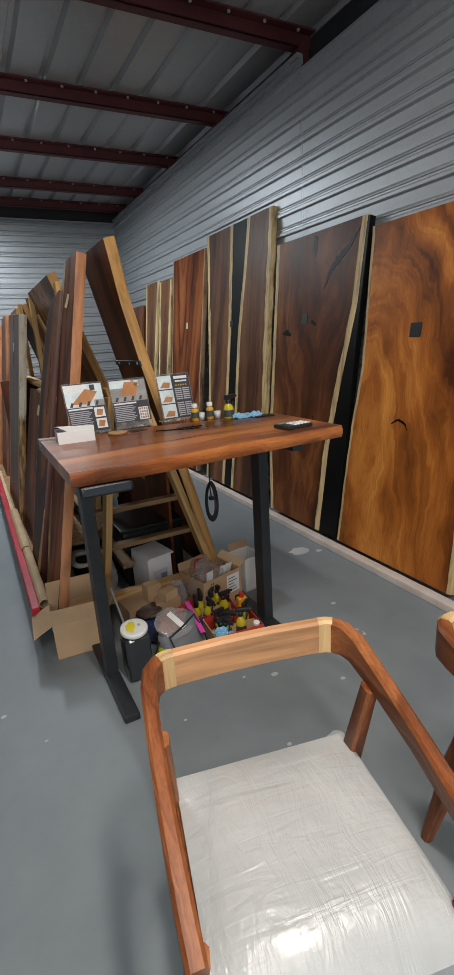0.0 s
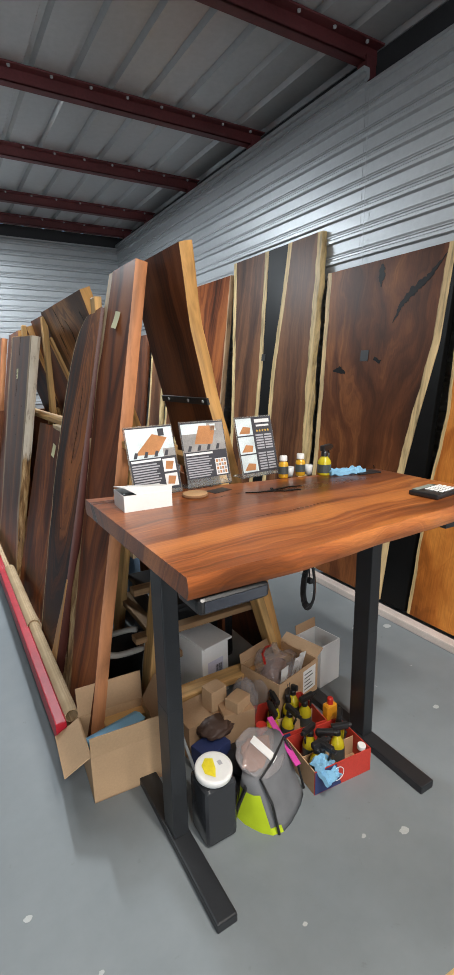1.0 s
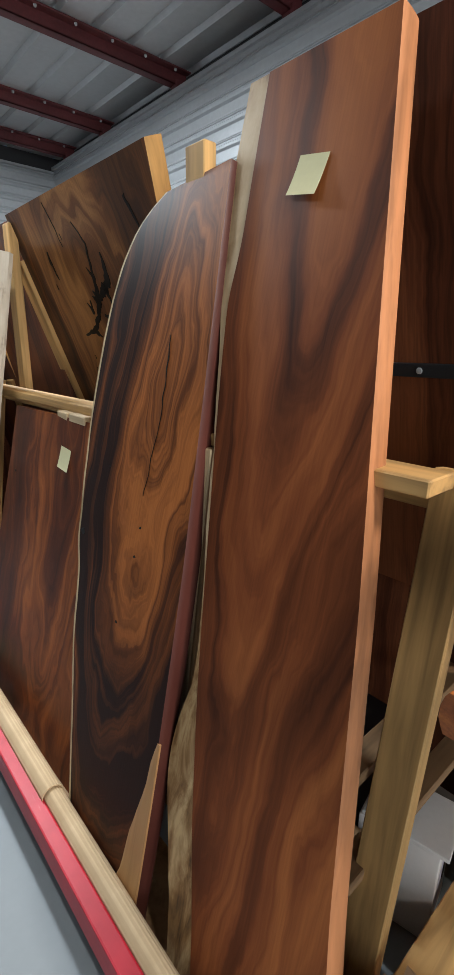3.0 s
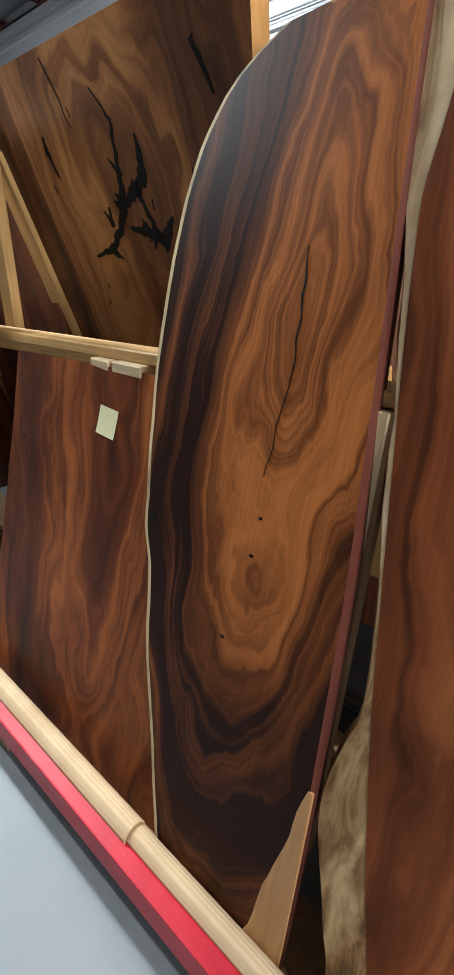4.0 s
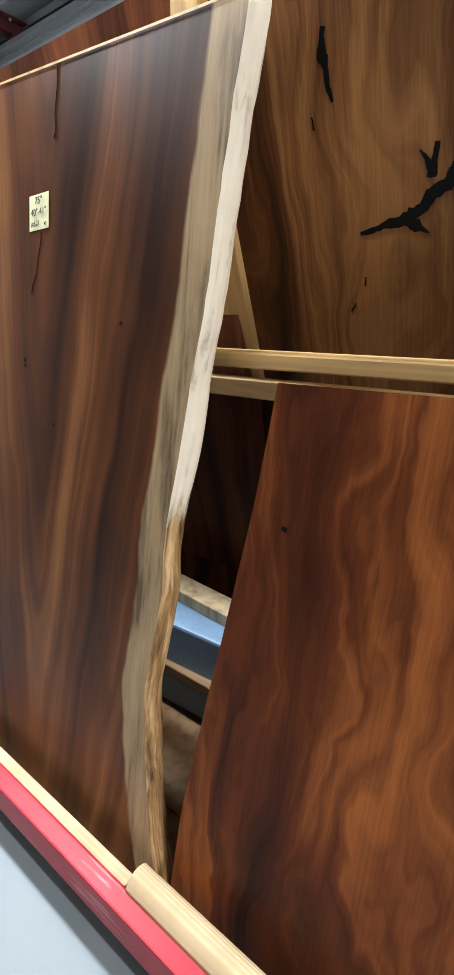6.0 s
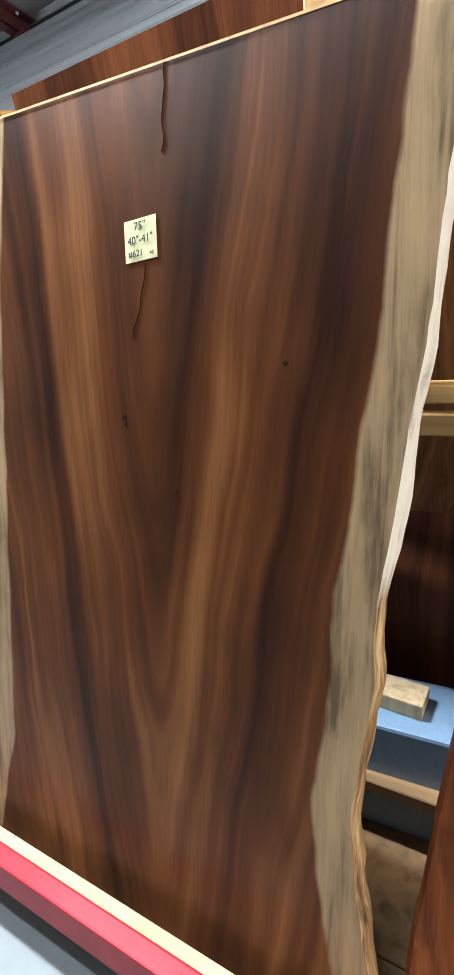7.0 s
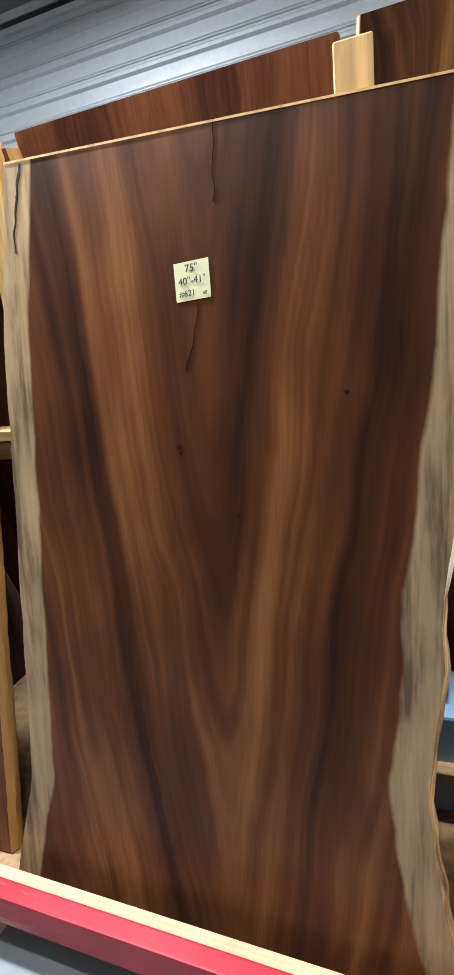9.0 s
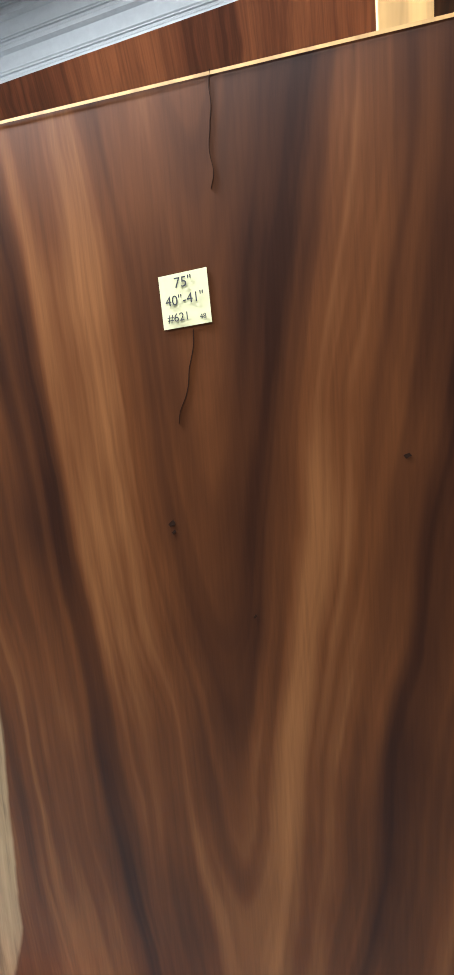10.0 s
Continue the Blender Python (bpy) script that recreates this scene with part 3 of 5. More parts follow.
def purlin(y):
    b = bmesh.new()
    w = WALL_X + 0.12 - LEFT_X
    cx = (WALL_X + 0.12 + LEFT_X) / 2
    box(w, 0.012, 0.098, cx, y, 3.635, 0.003, bm=b)
    box(w, 0.08, 0.012, cx, y + 0.034, 3.635, 0.003, bm=b)
    box(w, 0.08, 0.012, cx, y - 0.034, 3.721, 0.003, bm=b)
    beam = thing("purlin", "dark oxide-red steel roof purlin", "beam", bm=b, material=rust_paint, group="roof purlins", kind="structure")
    part("bracket", box(0.09, 0.09, 0.15, WALL_X + 0.05, y + 0.02, EAVE - 0.05, 0.004), rust_paint, beam)
    bolts = [LEFT_X + 0.085 + 0.29 * k for k in range(38)]
    for bx in bolts[24:]:
        part("screw", lathe([(0.012, 0), (0.012, 0.012), (0.004, 0.018)], 6, pose(bx, y - 0.05, 3.721, 180)), wall_mat, beam)


for py in (-1.2, 0.2, 1.5, 2.88, 4.28, 5.56, 6.86, 7.75):
    purlin(py)

# lamps under the roof: one real fixture at y 5.75, three added for fill
glow = bpy.data.materials.new("lamp_glow")
glow.use_nodes = True
glow.node_tree.nodes["Principled BSDF"].inputs["Emission Color"].default_value = (0.93, 0.97, 1, 1)
glow.node_tree.nodes["Principled BSDF"].inputs["Emission Strength"].default_value = 9.0
for lx, ly, watts in LAMPS:
    lamp = thing("strip_light", "white strip light under the roof, switched on; three of the four are added fill", "lamp", pose(lx, ly, 0), group="strip lights")
    part("housing", box(0.14, 1.2, 0.06, 0, 0, 3.6, 0.01), white_card, lamp)
    part("diffuser", box(0.1, 1.16, 0.03, 0, 0, 3.57, 0.01), glow, lamp)
    for s in (-0.4, 0.4):
        part("hanger", box(0.01, 0.01, 0.08, 0, s, 3.655), black_metal, lamp)

# pale strip on the floor along the side wall
curb = bmesh.new()
box(0.07, 9.0, 0.05, 2.40, 3.4, 0, 0.008, bm=curb)
thing("floor_strip", "worn pale strip on the floor along the wall", "trim", bm=curb, material=strip_paint, kind="structure")

# ---- slabs against the side wall ----
def slab_thing(name, label, at, bm, mats, category="wooden board", group="slabs"):
    return thing(name, label, category, at, bm, mats, group, smooth=True)


W_SLOPE = 0.13


def against_wall(y, z=0.055, x0=2.45):
    return lean(x0 + W_SLOPE * z, y, z, W_SLOPE)


gold = slab_thing("wooden_board", "golden-brown live-edge slab with sweeping figure, leaning on the wall", against_wall(1.43),
                  strip([(0, -0.50), (0.35, -0.49), (0.6, -0.45), (1, -0.50)], [(0, 0.50), (0.4, 0.46), (1, 0.55)], 2.19, 0.055, 0.006, 0.006, seed=3), wood_gold)
dark = slab_thing("wooden_board", "dark brown knotty slab with cream sapwood edge, leaning on the wall", against_wall(2.52),
                  strip([(0, -0.34), (0.3, -0.46), (0.6, -0.50), (1, -0.56)], [(0, 0.36), (0.3, 0.37), (0.55, 0.44), (0.75, 0.51), (1, 0.52)], 2.28, 0.055, 0.006, 0.01, seed=6), wood_knot)
part("epoxy_edge", strip([(0, 0.365), (0.3, 0.375), (0.55, 0.445), (0.75, 0.515), (1, 0.523)], [(0, 0.56), (0.6, 0.545), (1, 0.545)], 2.27, 0.05, 0.0, 0.0, seed=6, cols=4), epoxy, dark, "black epoxy edge", at=pose(0.004, 0.003, 0))

river = thing("river_board", "walnut-brown slab with a black epoxy river and cream sapwood bands", "wooden board", against_wall(3.75), group="slabs")
RL, RR = [(0, -0.05), (0.3, -0.07), (0.6, -0.09), (0.8, -0.13), (1, -0.165)], [(0, 0.10), (0.3, 0.09), (0.6, 0.06), (0.8, 0.10), (1, 0.12)]
part("board", strip([(0, -0.50), (0.4, -0.54), (1, -0.76)], RL, 2.62, 0.055, 0.006, 0.006, seed=8), wood_river, river, smooth=True)
part("epoxy_river", strip(RL, RR, 2.62, 0.053, 0.006, 0.006, seed=8, cols=4), epoxy, river, "glossy black epoxy", at=pose(0, 0.003, 0))
part("board", strip(RR, [(0, 0.62), (0.35, 0.66), (0.6, 0.60), (0.8, 0.58), (1, 0.55)], 2.62, 0.055, 0.006, 0.014, seed=8.0), wood_river, river, smooth=True)
brown = slab_thing("wooden_board", "plain red-brown slab leaning on the wall", against_wall(4.98),
                   strip([(0, -0.4), (1, -0.52)], [(0, 0.45), (1, 0.43)], 2.52, 0.05, 0.003, 0.004, seed=11), wood_tall)
for yy, w, h, s in ((5.76, 0.22, 2.33, 13), (6.30, 0.26, 2.36, 15)):
    slab_thing("wooden_board", "narrow brown slab with honey sapwood edges by the wall", against_wall(yy),
               strip([(0, -w), (0.5, -w * 0.85), (1, -w)], [(0, w), (0.5, w * 0.8), (1, w)], h, 0.05, 0.008, 0.008, seed=s), wood_river)
slab_thing("wooden_board", "dark slab far along the wall", against_wall(7.1),
           strip([(0, -0.45), (1, -0.4)], [(0, 0.4), (1, 0.38)], 2.1, 0.05, 0.004, 0.004, seed=17), wood_back)

# ---- rack: slabs on its near side ----
# tall slab with a flat sawn edge
TALL_EDGE = [(0, -0.14), (0.083, -0.176), (0.2, -0.24), (0.32, -0.291), (0.38, -0.313), (0.48, -0.345), (0.63, -0.392), (0.70, -0.412), (0.77, -0.428), (0.83, -0.415), (0.90, -0.418), (1, -0.42)]
TALL_SAP = [(0, -0.235), (0.077, -0.262), (0.145, -0.303), (0.20, -0.342), (0.25, -0.356), (0.30, -0.345), (0.335, -0.322), (0.38, -0.320), (0.48, -0.352), (0.63, -0.400), (0.70, -0.421), (0.77, -0.452), (0.85, -0.470), (0.90, -0.484), (1, -0.478)]
tall = slab_thing("wooden_board", "tall red-brown slab with pink sawn edge on the rack", lean(0.378, 2.05, 0.08, 0.23),
                  strip(TALL_EDGE, [(0, 0.21), (0.25, 0.12), (0.5, 0.05), (0.8, -0.05), (1, -0.115)], 2.045, 0.055, 0.0, 0.0, seed=21, live_left=False, live_right=False, side_mat=(0, 1), cut=0.012), [wood_tall, wood_edge])
part("live_edge", strip(TALL_SAP, TALL_EDGE, 2.043, 0.050, 0.005, 0.0, seed=22, cols=6, cut=0.012), cream_edge, tall, "cream live edge with bark spots, flaring at the foot", at=pose(0, 0.001, 0), smooth=True)
oval = slab_thing("wooden_board", "dark oval-topped slab with thin pale live edge, on the rack", lean(0.345, 2.62, 0.085, 0.24),
                  strip([(0, -0.13), (0.07, -0.166), (0.18, -0.219), (0.31, -0.289), (0.40, -0.313), (0.43, -0.32), (0.465, -0.354), (0.5, -0.356), (0.57, -0.372), (0.68, -0.384), (0.78, -0.378), (0.85, -0.364), (0.91, -0.333), (0.955, -0.285), (0.985, -0.225), (1, -0.16)],
                        [(0, 0.218), (0.24, 0.207), (0.40, 0.190), (0.50, 0.178), (0.64, 0.153), (0.8, 0.124), (0.91, 0.104), (1, 0.088)], 1.885, 0.05, 0.003, 0.0, live_right=False, seed=23, top_drop=(0.02, 0.0), side_mat=(0, 1), cut=0.012), [wood_oval, wood_edge_red])
short = slab_thing("wooden_board", "short red-brown slab with a note, leaning on the rack", lean(0.395, 3.30, 0.08, 0.21, 1.5),
                   strip([(0, -0.46), (0.25, -0.45), (0.5, -0.415), (0.8, -0.372), (1, -0.355)], [(0, 0.48), (0.5, 0.38), (1, 0.30)], 1.225, 0.05, 0.002, 0.002, seed=27, cut=0.012), wood_short)
label = slab_thing("wooden_board", "wide brown slab with pale live edges on the rack", lean(0.362, 4.30, 0.06, 0.165),
                   strip([(0, -0.655), (0.2, -0.55), (0.55, -0.52), (0.8, -0.50), (1, -0.45)],
                         [(0, 0.545), (0.12, 0.475), (0.3, 0.43), (0.42, 0.465), (0.47, 0.46), (0.53, 0.465), (0.7, 0.505), (0.85, 0.525), (1, 0.55)], 1.865, 0.058, 0.004, 0.008, seed=31, side_mat=(0, 1), top_mat=2, top_drop=(-0.03, 0.03), cut=0.037), [wood_label, live_edge, gleam_edge])
slab_thing("wooden_board", "brown slab with a honey edge, further along the rack", lean(0.42, 5.35, 0.06, 0.18),
           strip([(0, -0.35), (1, -0.3)], [(0, 0.33), (0.6, 0.36), (1, 0.33)], 1.98, 0.055, 0.006, 0.008, seed=35, side_mat=(0, 1), cut=0.037), [wood_back, wood_edge_gold])

for yy, xx, hw, hh, sd in ((6.12, 0.38, 0.36, 2.02, 36), (6.92, 0.33, 0.38, 1.95, 38)):
    slab_thing("wooden_board", "brown slab with a pale edge at the rack's end", lean(xx, yy, 0.002, 0.17),
               strip([(0, -hw), (0.5, -hw * 0.9), (1, -hw * 0.95)], [(0, hw), (0.6, hw * 0.95), (1, hw * 0.9)], hh, 0.055, 0.006, 0.006, seed=sd, side_mat=(0, 1), cut=0.098), [wood_back, wood_edge])

# ---- rack: slabs on its far side, leaning back towards it ----
gilt = slab_thing("wooden_board", "dark slab with a golden sawn edge on the rack's far side", lean(1.40, 2.30, 0.06, -0.232),
                  strip([(0, -0.15), (1, -0.20)], [(0, 0.40), (0.3, 0.38), (0.7, 0.30), (0.85, 0.30), (1, 0.37)], 2.09, 0.06, 0.0, 0.004, seed=41, live_left=False, side_mat=(0, 1)), [wood_back, wood_edge_gold])
crack = slab_thing("wooden_board", "brown slab with black epoxy-filled cracks behind the rack", lean(1.545, 3.45, 0.06, -0.385),
                   strip([(0, -0.66), (0.6, -0.60), (1, -0.53)], [(0, 0.36), (0.6, 0.42), (1, 0.575)], 2.13, 0.06, 0.002, 0.0, seed=43, live_right=False, side_mat=(0, 1)), [wood_crack, wood_edge_gold])
slab_thing("wooden_board", "red-brown slab with fine stripes on the rack's far side", lean(1.30, 4.45, 0.06, -0.22),
           strip([(0, -0.45), (1, -0.40)], [(0, 0.45), (1, 0.42)], 2.06, 0.06, 0.0, 0.0, seed=45), wood_back)
slab_thing("wooden_board", "dark slab with a honey edge far along the rack", lean(1.40, 5.2, 0.06, -0.3),
           strip([(0, -0.45), (1, -0.45)], [(0, 0.5), (1, 0.35)], 2.05, 0.06, 0.0, 0.0, seed=47, live_right=False, side_mat=(0, 1)), [wood_back, wood_edge_gold])

# ---- red bar and cardboard edge guards in front of the slabs ----
bar = thing("red_bar", "chipped red-painted timber rail along the slabs' feet, raised on blocks", "timber", pose(0, 0, 0), box(0.045, 5.6, 0.10, 0.2875, 4.70, 0.10, 0.005), red_paint)
for s in (2.1, 3.5, 5.0, 6.8):
    part("foot_block", box(0.038, 0.09, 0.102, 0.302, s, 0.0, 0.003), pine_dark, bar, "dark timber block under the rail")
deck = thing("rack_base", "rough timber base board that the slabs stand on", "rack", pose(0, 0, 0), box(0.225, 5.6, 0.022, 0.4425, 4.70, 0.07, 0.003), pine_dark)
part("deck_board", box(0.63, 2.6, 0.022, 0.873, 4.3, 0.07, 0.003), pine_dark, deck)
for s in (2.2, 3.1, 4.0, 4.9, 5.8, 6.7, 7.3):
    part("bearer", box(0.20, 0.09, 0.071, 0.44, s, 0.0, 0.003), pine_dark, deck)


def hollow_tube(y0, y1, x, z, r):
    b = bmesh.new()
    rings = []
    for yy, rr in ((y0, r - 0.004), (y0, r), (y1, r), (y1, r - 0.004), (y0, r - 0.004)):
        rings.append([b.verts.new((x + rr * math.cos(a), yy, z + rr * math.sin(a))) for a in (2 * math.pi * k / 22 for k in range(22))])
    for p, q in zip(rings, rings[1:]):
        for k in range(22):
            b.faces.new((p[k], q[k], q[(k + 1) % 22], p[(k + 1) % 22]))
    bmesh.ops.remove_doubles(b, verts=b.verts, dist=1e-5)
    bmesh.ops.recalc_face_normals(b, faces=b.faces)
    return b


for y0, y1, xx, zz, rr in ((1.93, 2.83, 0.338, 0.196, 0.029), (2.815, 3.80, 0.336, 0.200, 0.034)):
    thing("cardboard_tube", "tan ribbed cardboard tube lying behind the red rail", "tube", bm=hollow_tube(y0, y1, xx, zz, rr), material=tube_card, group="cardboard tubes", smooth=True)
thing("edge_guard", "flat tan card edge guard between red rail and slab", "card", bm=box(0.030, 1.85, 0.10, 0.327, 4.74, 0.092, 0.004), material=tube_card)

# ---- standing desk ----
desk = thing("standing_desk", "standing desk, live-edge red-brown top on black steel legs", "desk", pose(1.06, 1.36, 0))
T = strip([(0, -0.42), (0.4, -0.33), (1, -0.20)], [(0, 0.40), (0.25, 0.41), (0.6, 0.385), (1, 0.36)], 1.25, 0.055, 0.004, 0.004, seed=51, live_left=False, live_right=False)
part("tabletop", T, wood_desk, desk, "polished red-brown wood", at=Matrix(((0, 0, 1, -0.62), (-1, 0, 0, 0), (0, -1, 0, 1.157), (0, 0, 0, 1))), smooth=True)
for sx in (-0.51, 0.39):
    part("foot", box(0.07, 0.70, 0.035, sx, -0.0, 0.0, 0.006), black_metal, desk)
    part("leg", box(0.055, 0.085, 0.50, sx, 0.0, 0.035, 0.004), black_metal, desk)
    part("leg_inner", box(0.0535, 0.0835, 0.58, sx, 0.0, 0.5, 0.003), black_metal, desk)
    part("bracket", box(0.06, 0.62, 0.03, sx, -0.04, 1.071, 0.003), black_metal, desk)
part("cross_rail", box(0.9, 0.06, 0.04, -0.06, 0.0, 1.06, 0.003), black_metal, desk)

# ---- timber frame that the boards lean on ----
rack = thing("timber_rack", "pine A-frame rack holding the leaning boards", "rack", pose(0, 0, 0))


def stick(a, b, w, d, material=pine, parent=rack, name="leg", spin=0.0):
    """A sawn timber of section w by d between two points, an object with its length along its own z."""
    a, b = Vector(a), Vector(b)
    q = (b - a).to_track_quat("Z", "Y").to_matrix().to_4x4()
    return part(name, box(w, d, (b - a).length, 0, 0, 0, 0.003, 1), material, parent, at=Matrix.Translation(a) @ q @ pose(0, 0, 0, 0, 0, spin))


for fy, fx in ((1.97, 0.675), (2.72, 0.79), (4.95, 0.79)):
    stick((fx, fy, 0), (fx + 0.19, fy, 1.30), 0.09, 0.038)
    stick((1.42, fy - 0.06, 0), (1.02, fy - 0.06, 1.30), 0.09, 0.038)
for fy, h in ((2.66, 1.98), (3.995, 2.02), (4.90, 2.04)):
    stick((0.80, fy, 1.29), (0.80, fy, h), 0.038, 0.075, pine, name="upright", spin=0)
stick((0.545, 2.48, 0.30), (0.675, 2.48, 1.29), 0.085, 0.030, pine_dark, name="inner_leg")
stick((0.530, 2.462, 0.30), (0.660, 2.462, 1.29), 0.030, 0.006, pine_pale, name="leg_edge")
stick((0.705, 2.415, 1.272), (0.705, 2.475, 1.272), 0.05, 0.03, pine_pale, name="spacer", spin=90)
stick((0.72, 1.94, 1.305), (0.72, 5.4, 1.315), 0.03, 0.09, pine, name="rail", spin=90)
stick((1.0, 1.94, 1.20), (1.0, 5.4, 1.21), 0.05, 0.06, pine, name="rail", spin=90)
stick((1.10, 4.03, 1.20), (0.845, 4.03, 1.88), 0.085, 0.038, pine, name="brace")
stick((0.45, 1.86, 0.15), (1.55, 1.86, 0.15), 0.035, 0.09, pine, name="sill", spin=90)
for z in (0.26,):
    stick((0.86, 2.0, z), (0.86, 5.0, z), 0.035, 0.07, pine_dark, name="rung", spin=90)
stick((0.66, 2.02, 0.40), (1.36, 2.02, 0.40), 0.03, 0.06, pine_dark, name="rung", spin=90)
stick((0.68, 2.06, 0.62), (1.30, 2.06, 0.62), 0.03, 0.06, pine_dark, name="rung", spin=90)
for y0, ln in ((3.075, 0.115), (3.205, 0.08)):
    stick((0.672, y0, 1.279), (0.672, y0 + ln, 1.281), 0.028, 0.05, pine_pale, name="spacer", spin=90)

# dark board and blue sheet stored inside the rack
thing("plywood_sheet", "dark stained sheet standing inside the rack", "board", lean(1.20, 3.5, 0.02, 0.02), strip([(0, -1.3), (1, -1.3)], [(0, 1.35), (1, 1.35)], 1.0, 0.02, seed=61, cols=6), wood_back)
thing("plywood_sheet", "dark stained sheet closing the far end of the rack", "board", pose(1.0, 5.72, 0), box(0.95, 0.018, 1.25, 0, 0, 0, 0.002), wood_back)
blue = plain("blue_sheet", (0.20, 0.32, 0.48, 1), 0.5)
thing("foam_block", "pale blue foam block lying in the rack", "foam", pose(0.98, 3.75, 0.0925, 0, 0, 3), box(0.22, 1.2, 0.34, 0, 0, 0, 0.01), blue)
for yy, z, r in ((3.3, 0.433, 4), (4.2, 0.433, -5)):
    thing("offcut", "pale sawn timber offcut lying in the rack", "timber", pose(1.0, yy, z, 0, 0, r), box(0.09, 0.8, 0.045, 0, 0, 0, 0.004), pine_pale, group="offcuts")

# ---- fillings, straps and notes on the boards ----
FILL = pose(0.047, 0, 0)
CRACKS = [([(-0.197, 2.11), (-0.18, 2.03), (-0.165, 1.95)], [0.002, 0.0025, 0.001]), ([(-0.034, 2.017), (0.013, 1.94), (-0.02, 1.82), (-0.05, 1.74), (-0.09, 1.68), (-0.17, 1.625), (-0.268, 1.607)], [0.002, 0.004, 0.009, 0.018, 0.013, 0.014, 0.003]),
          ([(0.091, 1.90), (0.075, 1.80), (0.03, 1.775), (-0.04, 1.745)], [0.003, 0.018, 0.02, 0.012]), ([(0.036, 1.794), (0.05, 1.72), (0.07, 1.665), (0.04, 1.62)], [0.012, 0.006, 0.014, 0.003]),
          ([(-0.04, 1.683), (0.03, 1.664), (0.10, 1.645), (0.15, 1.70)], [0.006, 0.018, 0.02, 0.005]), ([(-0.118, 1.745), (-0.122, 1.69)], [0.004, 0.009]),
          ([(0.152, 1.53), (0.148, 1.46), (0.16, 1.41)], [0.003, 0.007, 0.003]), ([(0.10, 1.47), (0.148, 1.47)], [0.002, 0.004]), ([(-0.317, 1.95), (-0.326, 1.91), (-0.31, 1.84)], [0.004, 0.009, 0.002]), ([(0.347, 2.03), (0.384, 1.93)], [0.007, 0.004])]
crng = random.Random(8)
for pts, wd in CRACKS[1:6]:
    for (ax, az), w0 in zip(pts, wd):
        if w0 > 0.008:
            dx, dz = crng.uniform(-0.03, 0.03), crng.uniform(-0.03, 0.03)
            part("epoxy_crack", inlay([(ax, az), (ax + dx * 0.6, az + dz * 0.7), (ax + dx * 1.5, az + dz * 1.6)], [w0 * 0.8, w0 * 0.75, 0.001]), epoxy, crack, at=pose(0.047, -0.0004, 0))
for k in range(7):
    ax, az = crng.uniform(-0.4, 0.3), crng.uniform(1.40, 2.05)
    part("pin_knot", inlay([(ax, az), (ax + crng.uniform(-0.01, 0.01), az + crng.uniform(0.008, 0.03))], [crng.uniform(0.0015, 0.004), 0.001]), epoxy, crack, at=FILL)
for pts, wd in CRACKS:
    part("epoxy_crack", inlay(pts, wd), epoxy, crack, "black epoxy filling", at=FILL)
KNOTS = [([(-0.07, 2.25), (-0.062, 2.18), (-0.055, 2.10)], [0.008, 0.034, 0.006]), ([(0.094, 1.85), (0.14, 1.96), (0.22, 2.04), (0.32, 2.10), (0.43, 2.22)], [0.002, 0.018, 0.03, 0.022, 0.003]),
         ([(-0.42, 1.545), (-0.36, 1.555), (-0.29, 1.53)], [0.004, 0.026, 0.01]), ([(-0.03, 1.63), (0.03, 1.60)], [0.012, 0.014]), ([(0.10, 0.9), (0.13, 0.82)], [0.003, 0.008])]
for pts, wd in KNOTS:
    part("epoxy_knot", inlay(pts, wd), epoxy, dark, "black epoxy filling", at=FILL)
part("tag", box(0.075, 0.003, 0.075, -0.12, -0.0017, 1.61, 0.001), black_plastic, dark, "small square black tag", at=FILL)
part("tag", box(0.085, 0.003, 0.085, -0.07, -0.0017, 1.475, 0.001), black_plastic, gold, "small square black tag", at=FILL)
part("epoxy_crack", inlay([(-0.169, 0.935), (-0.11, 0.966), (-0.06, 0.95), (-0.025, 0.91)], [0.003, 0.007, 0.009, 0.002]), epoxy, gold, "dark crack", at=FILL)
part("tag", box(0.06, 0.003, 0.06, -0.13, -0.0015, 1.65, 0.001), black_plastic, river, "small square black tag", at=FILL)
part("check", inlay([(-0.078, 1.50), (-0.069, 1.43), (-0.061, 1.285), (-0.08, 1.085)], [0.0007, 0.0022, 0.0009, 0.0004]), epoxy, oval, "fine dark drying check", at=FILL)
for a, c in (((-0.075, 0.92), 0.005), ((-0.11, 0.725), 0.006), ((-0.07, 1.0), 0.004), ((-0.37, 0.905), 0.012), ((-0.27, 1.13), 0.004)):
    part("pin_knot", inlay([(a[0] - c, a[1]), (a[0], a[1] + c * 0.3), (a[0] + c, a[1])], [c * 0.3, c, c * 0.3], 0.001), epoxy, oval, at=FILL)
part("sapwood", strip([(0, 0.115), (0.3, 0.15), (0.6, 0.178), (1, 0.205)], [(0, 0.226), (0.5, 0.218), (1, 0.208)], 0.52, 0.006, 0.007, 0.0, seed=71, cols=6, cut=0.005), sap_streak, oval, "pale sapwood streak", at=pose(0, -0.002, 0.01), smooth=True)
part("pin_knot", inlay([(-0.352, 0.967), (-0.342, 0.966)], [0.004, 0.004], 0.001), epoxy, short, at=FILL)
part("check", inlay([(0.005, 1.868), (0.001, 1.80), (-0.004, 1.72)], [0.0004, 0.0005, 0.0002]), crack_brown, label, "hairline crack", at=FILL)
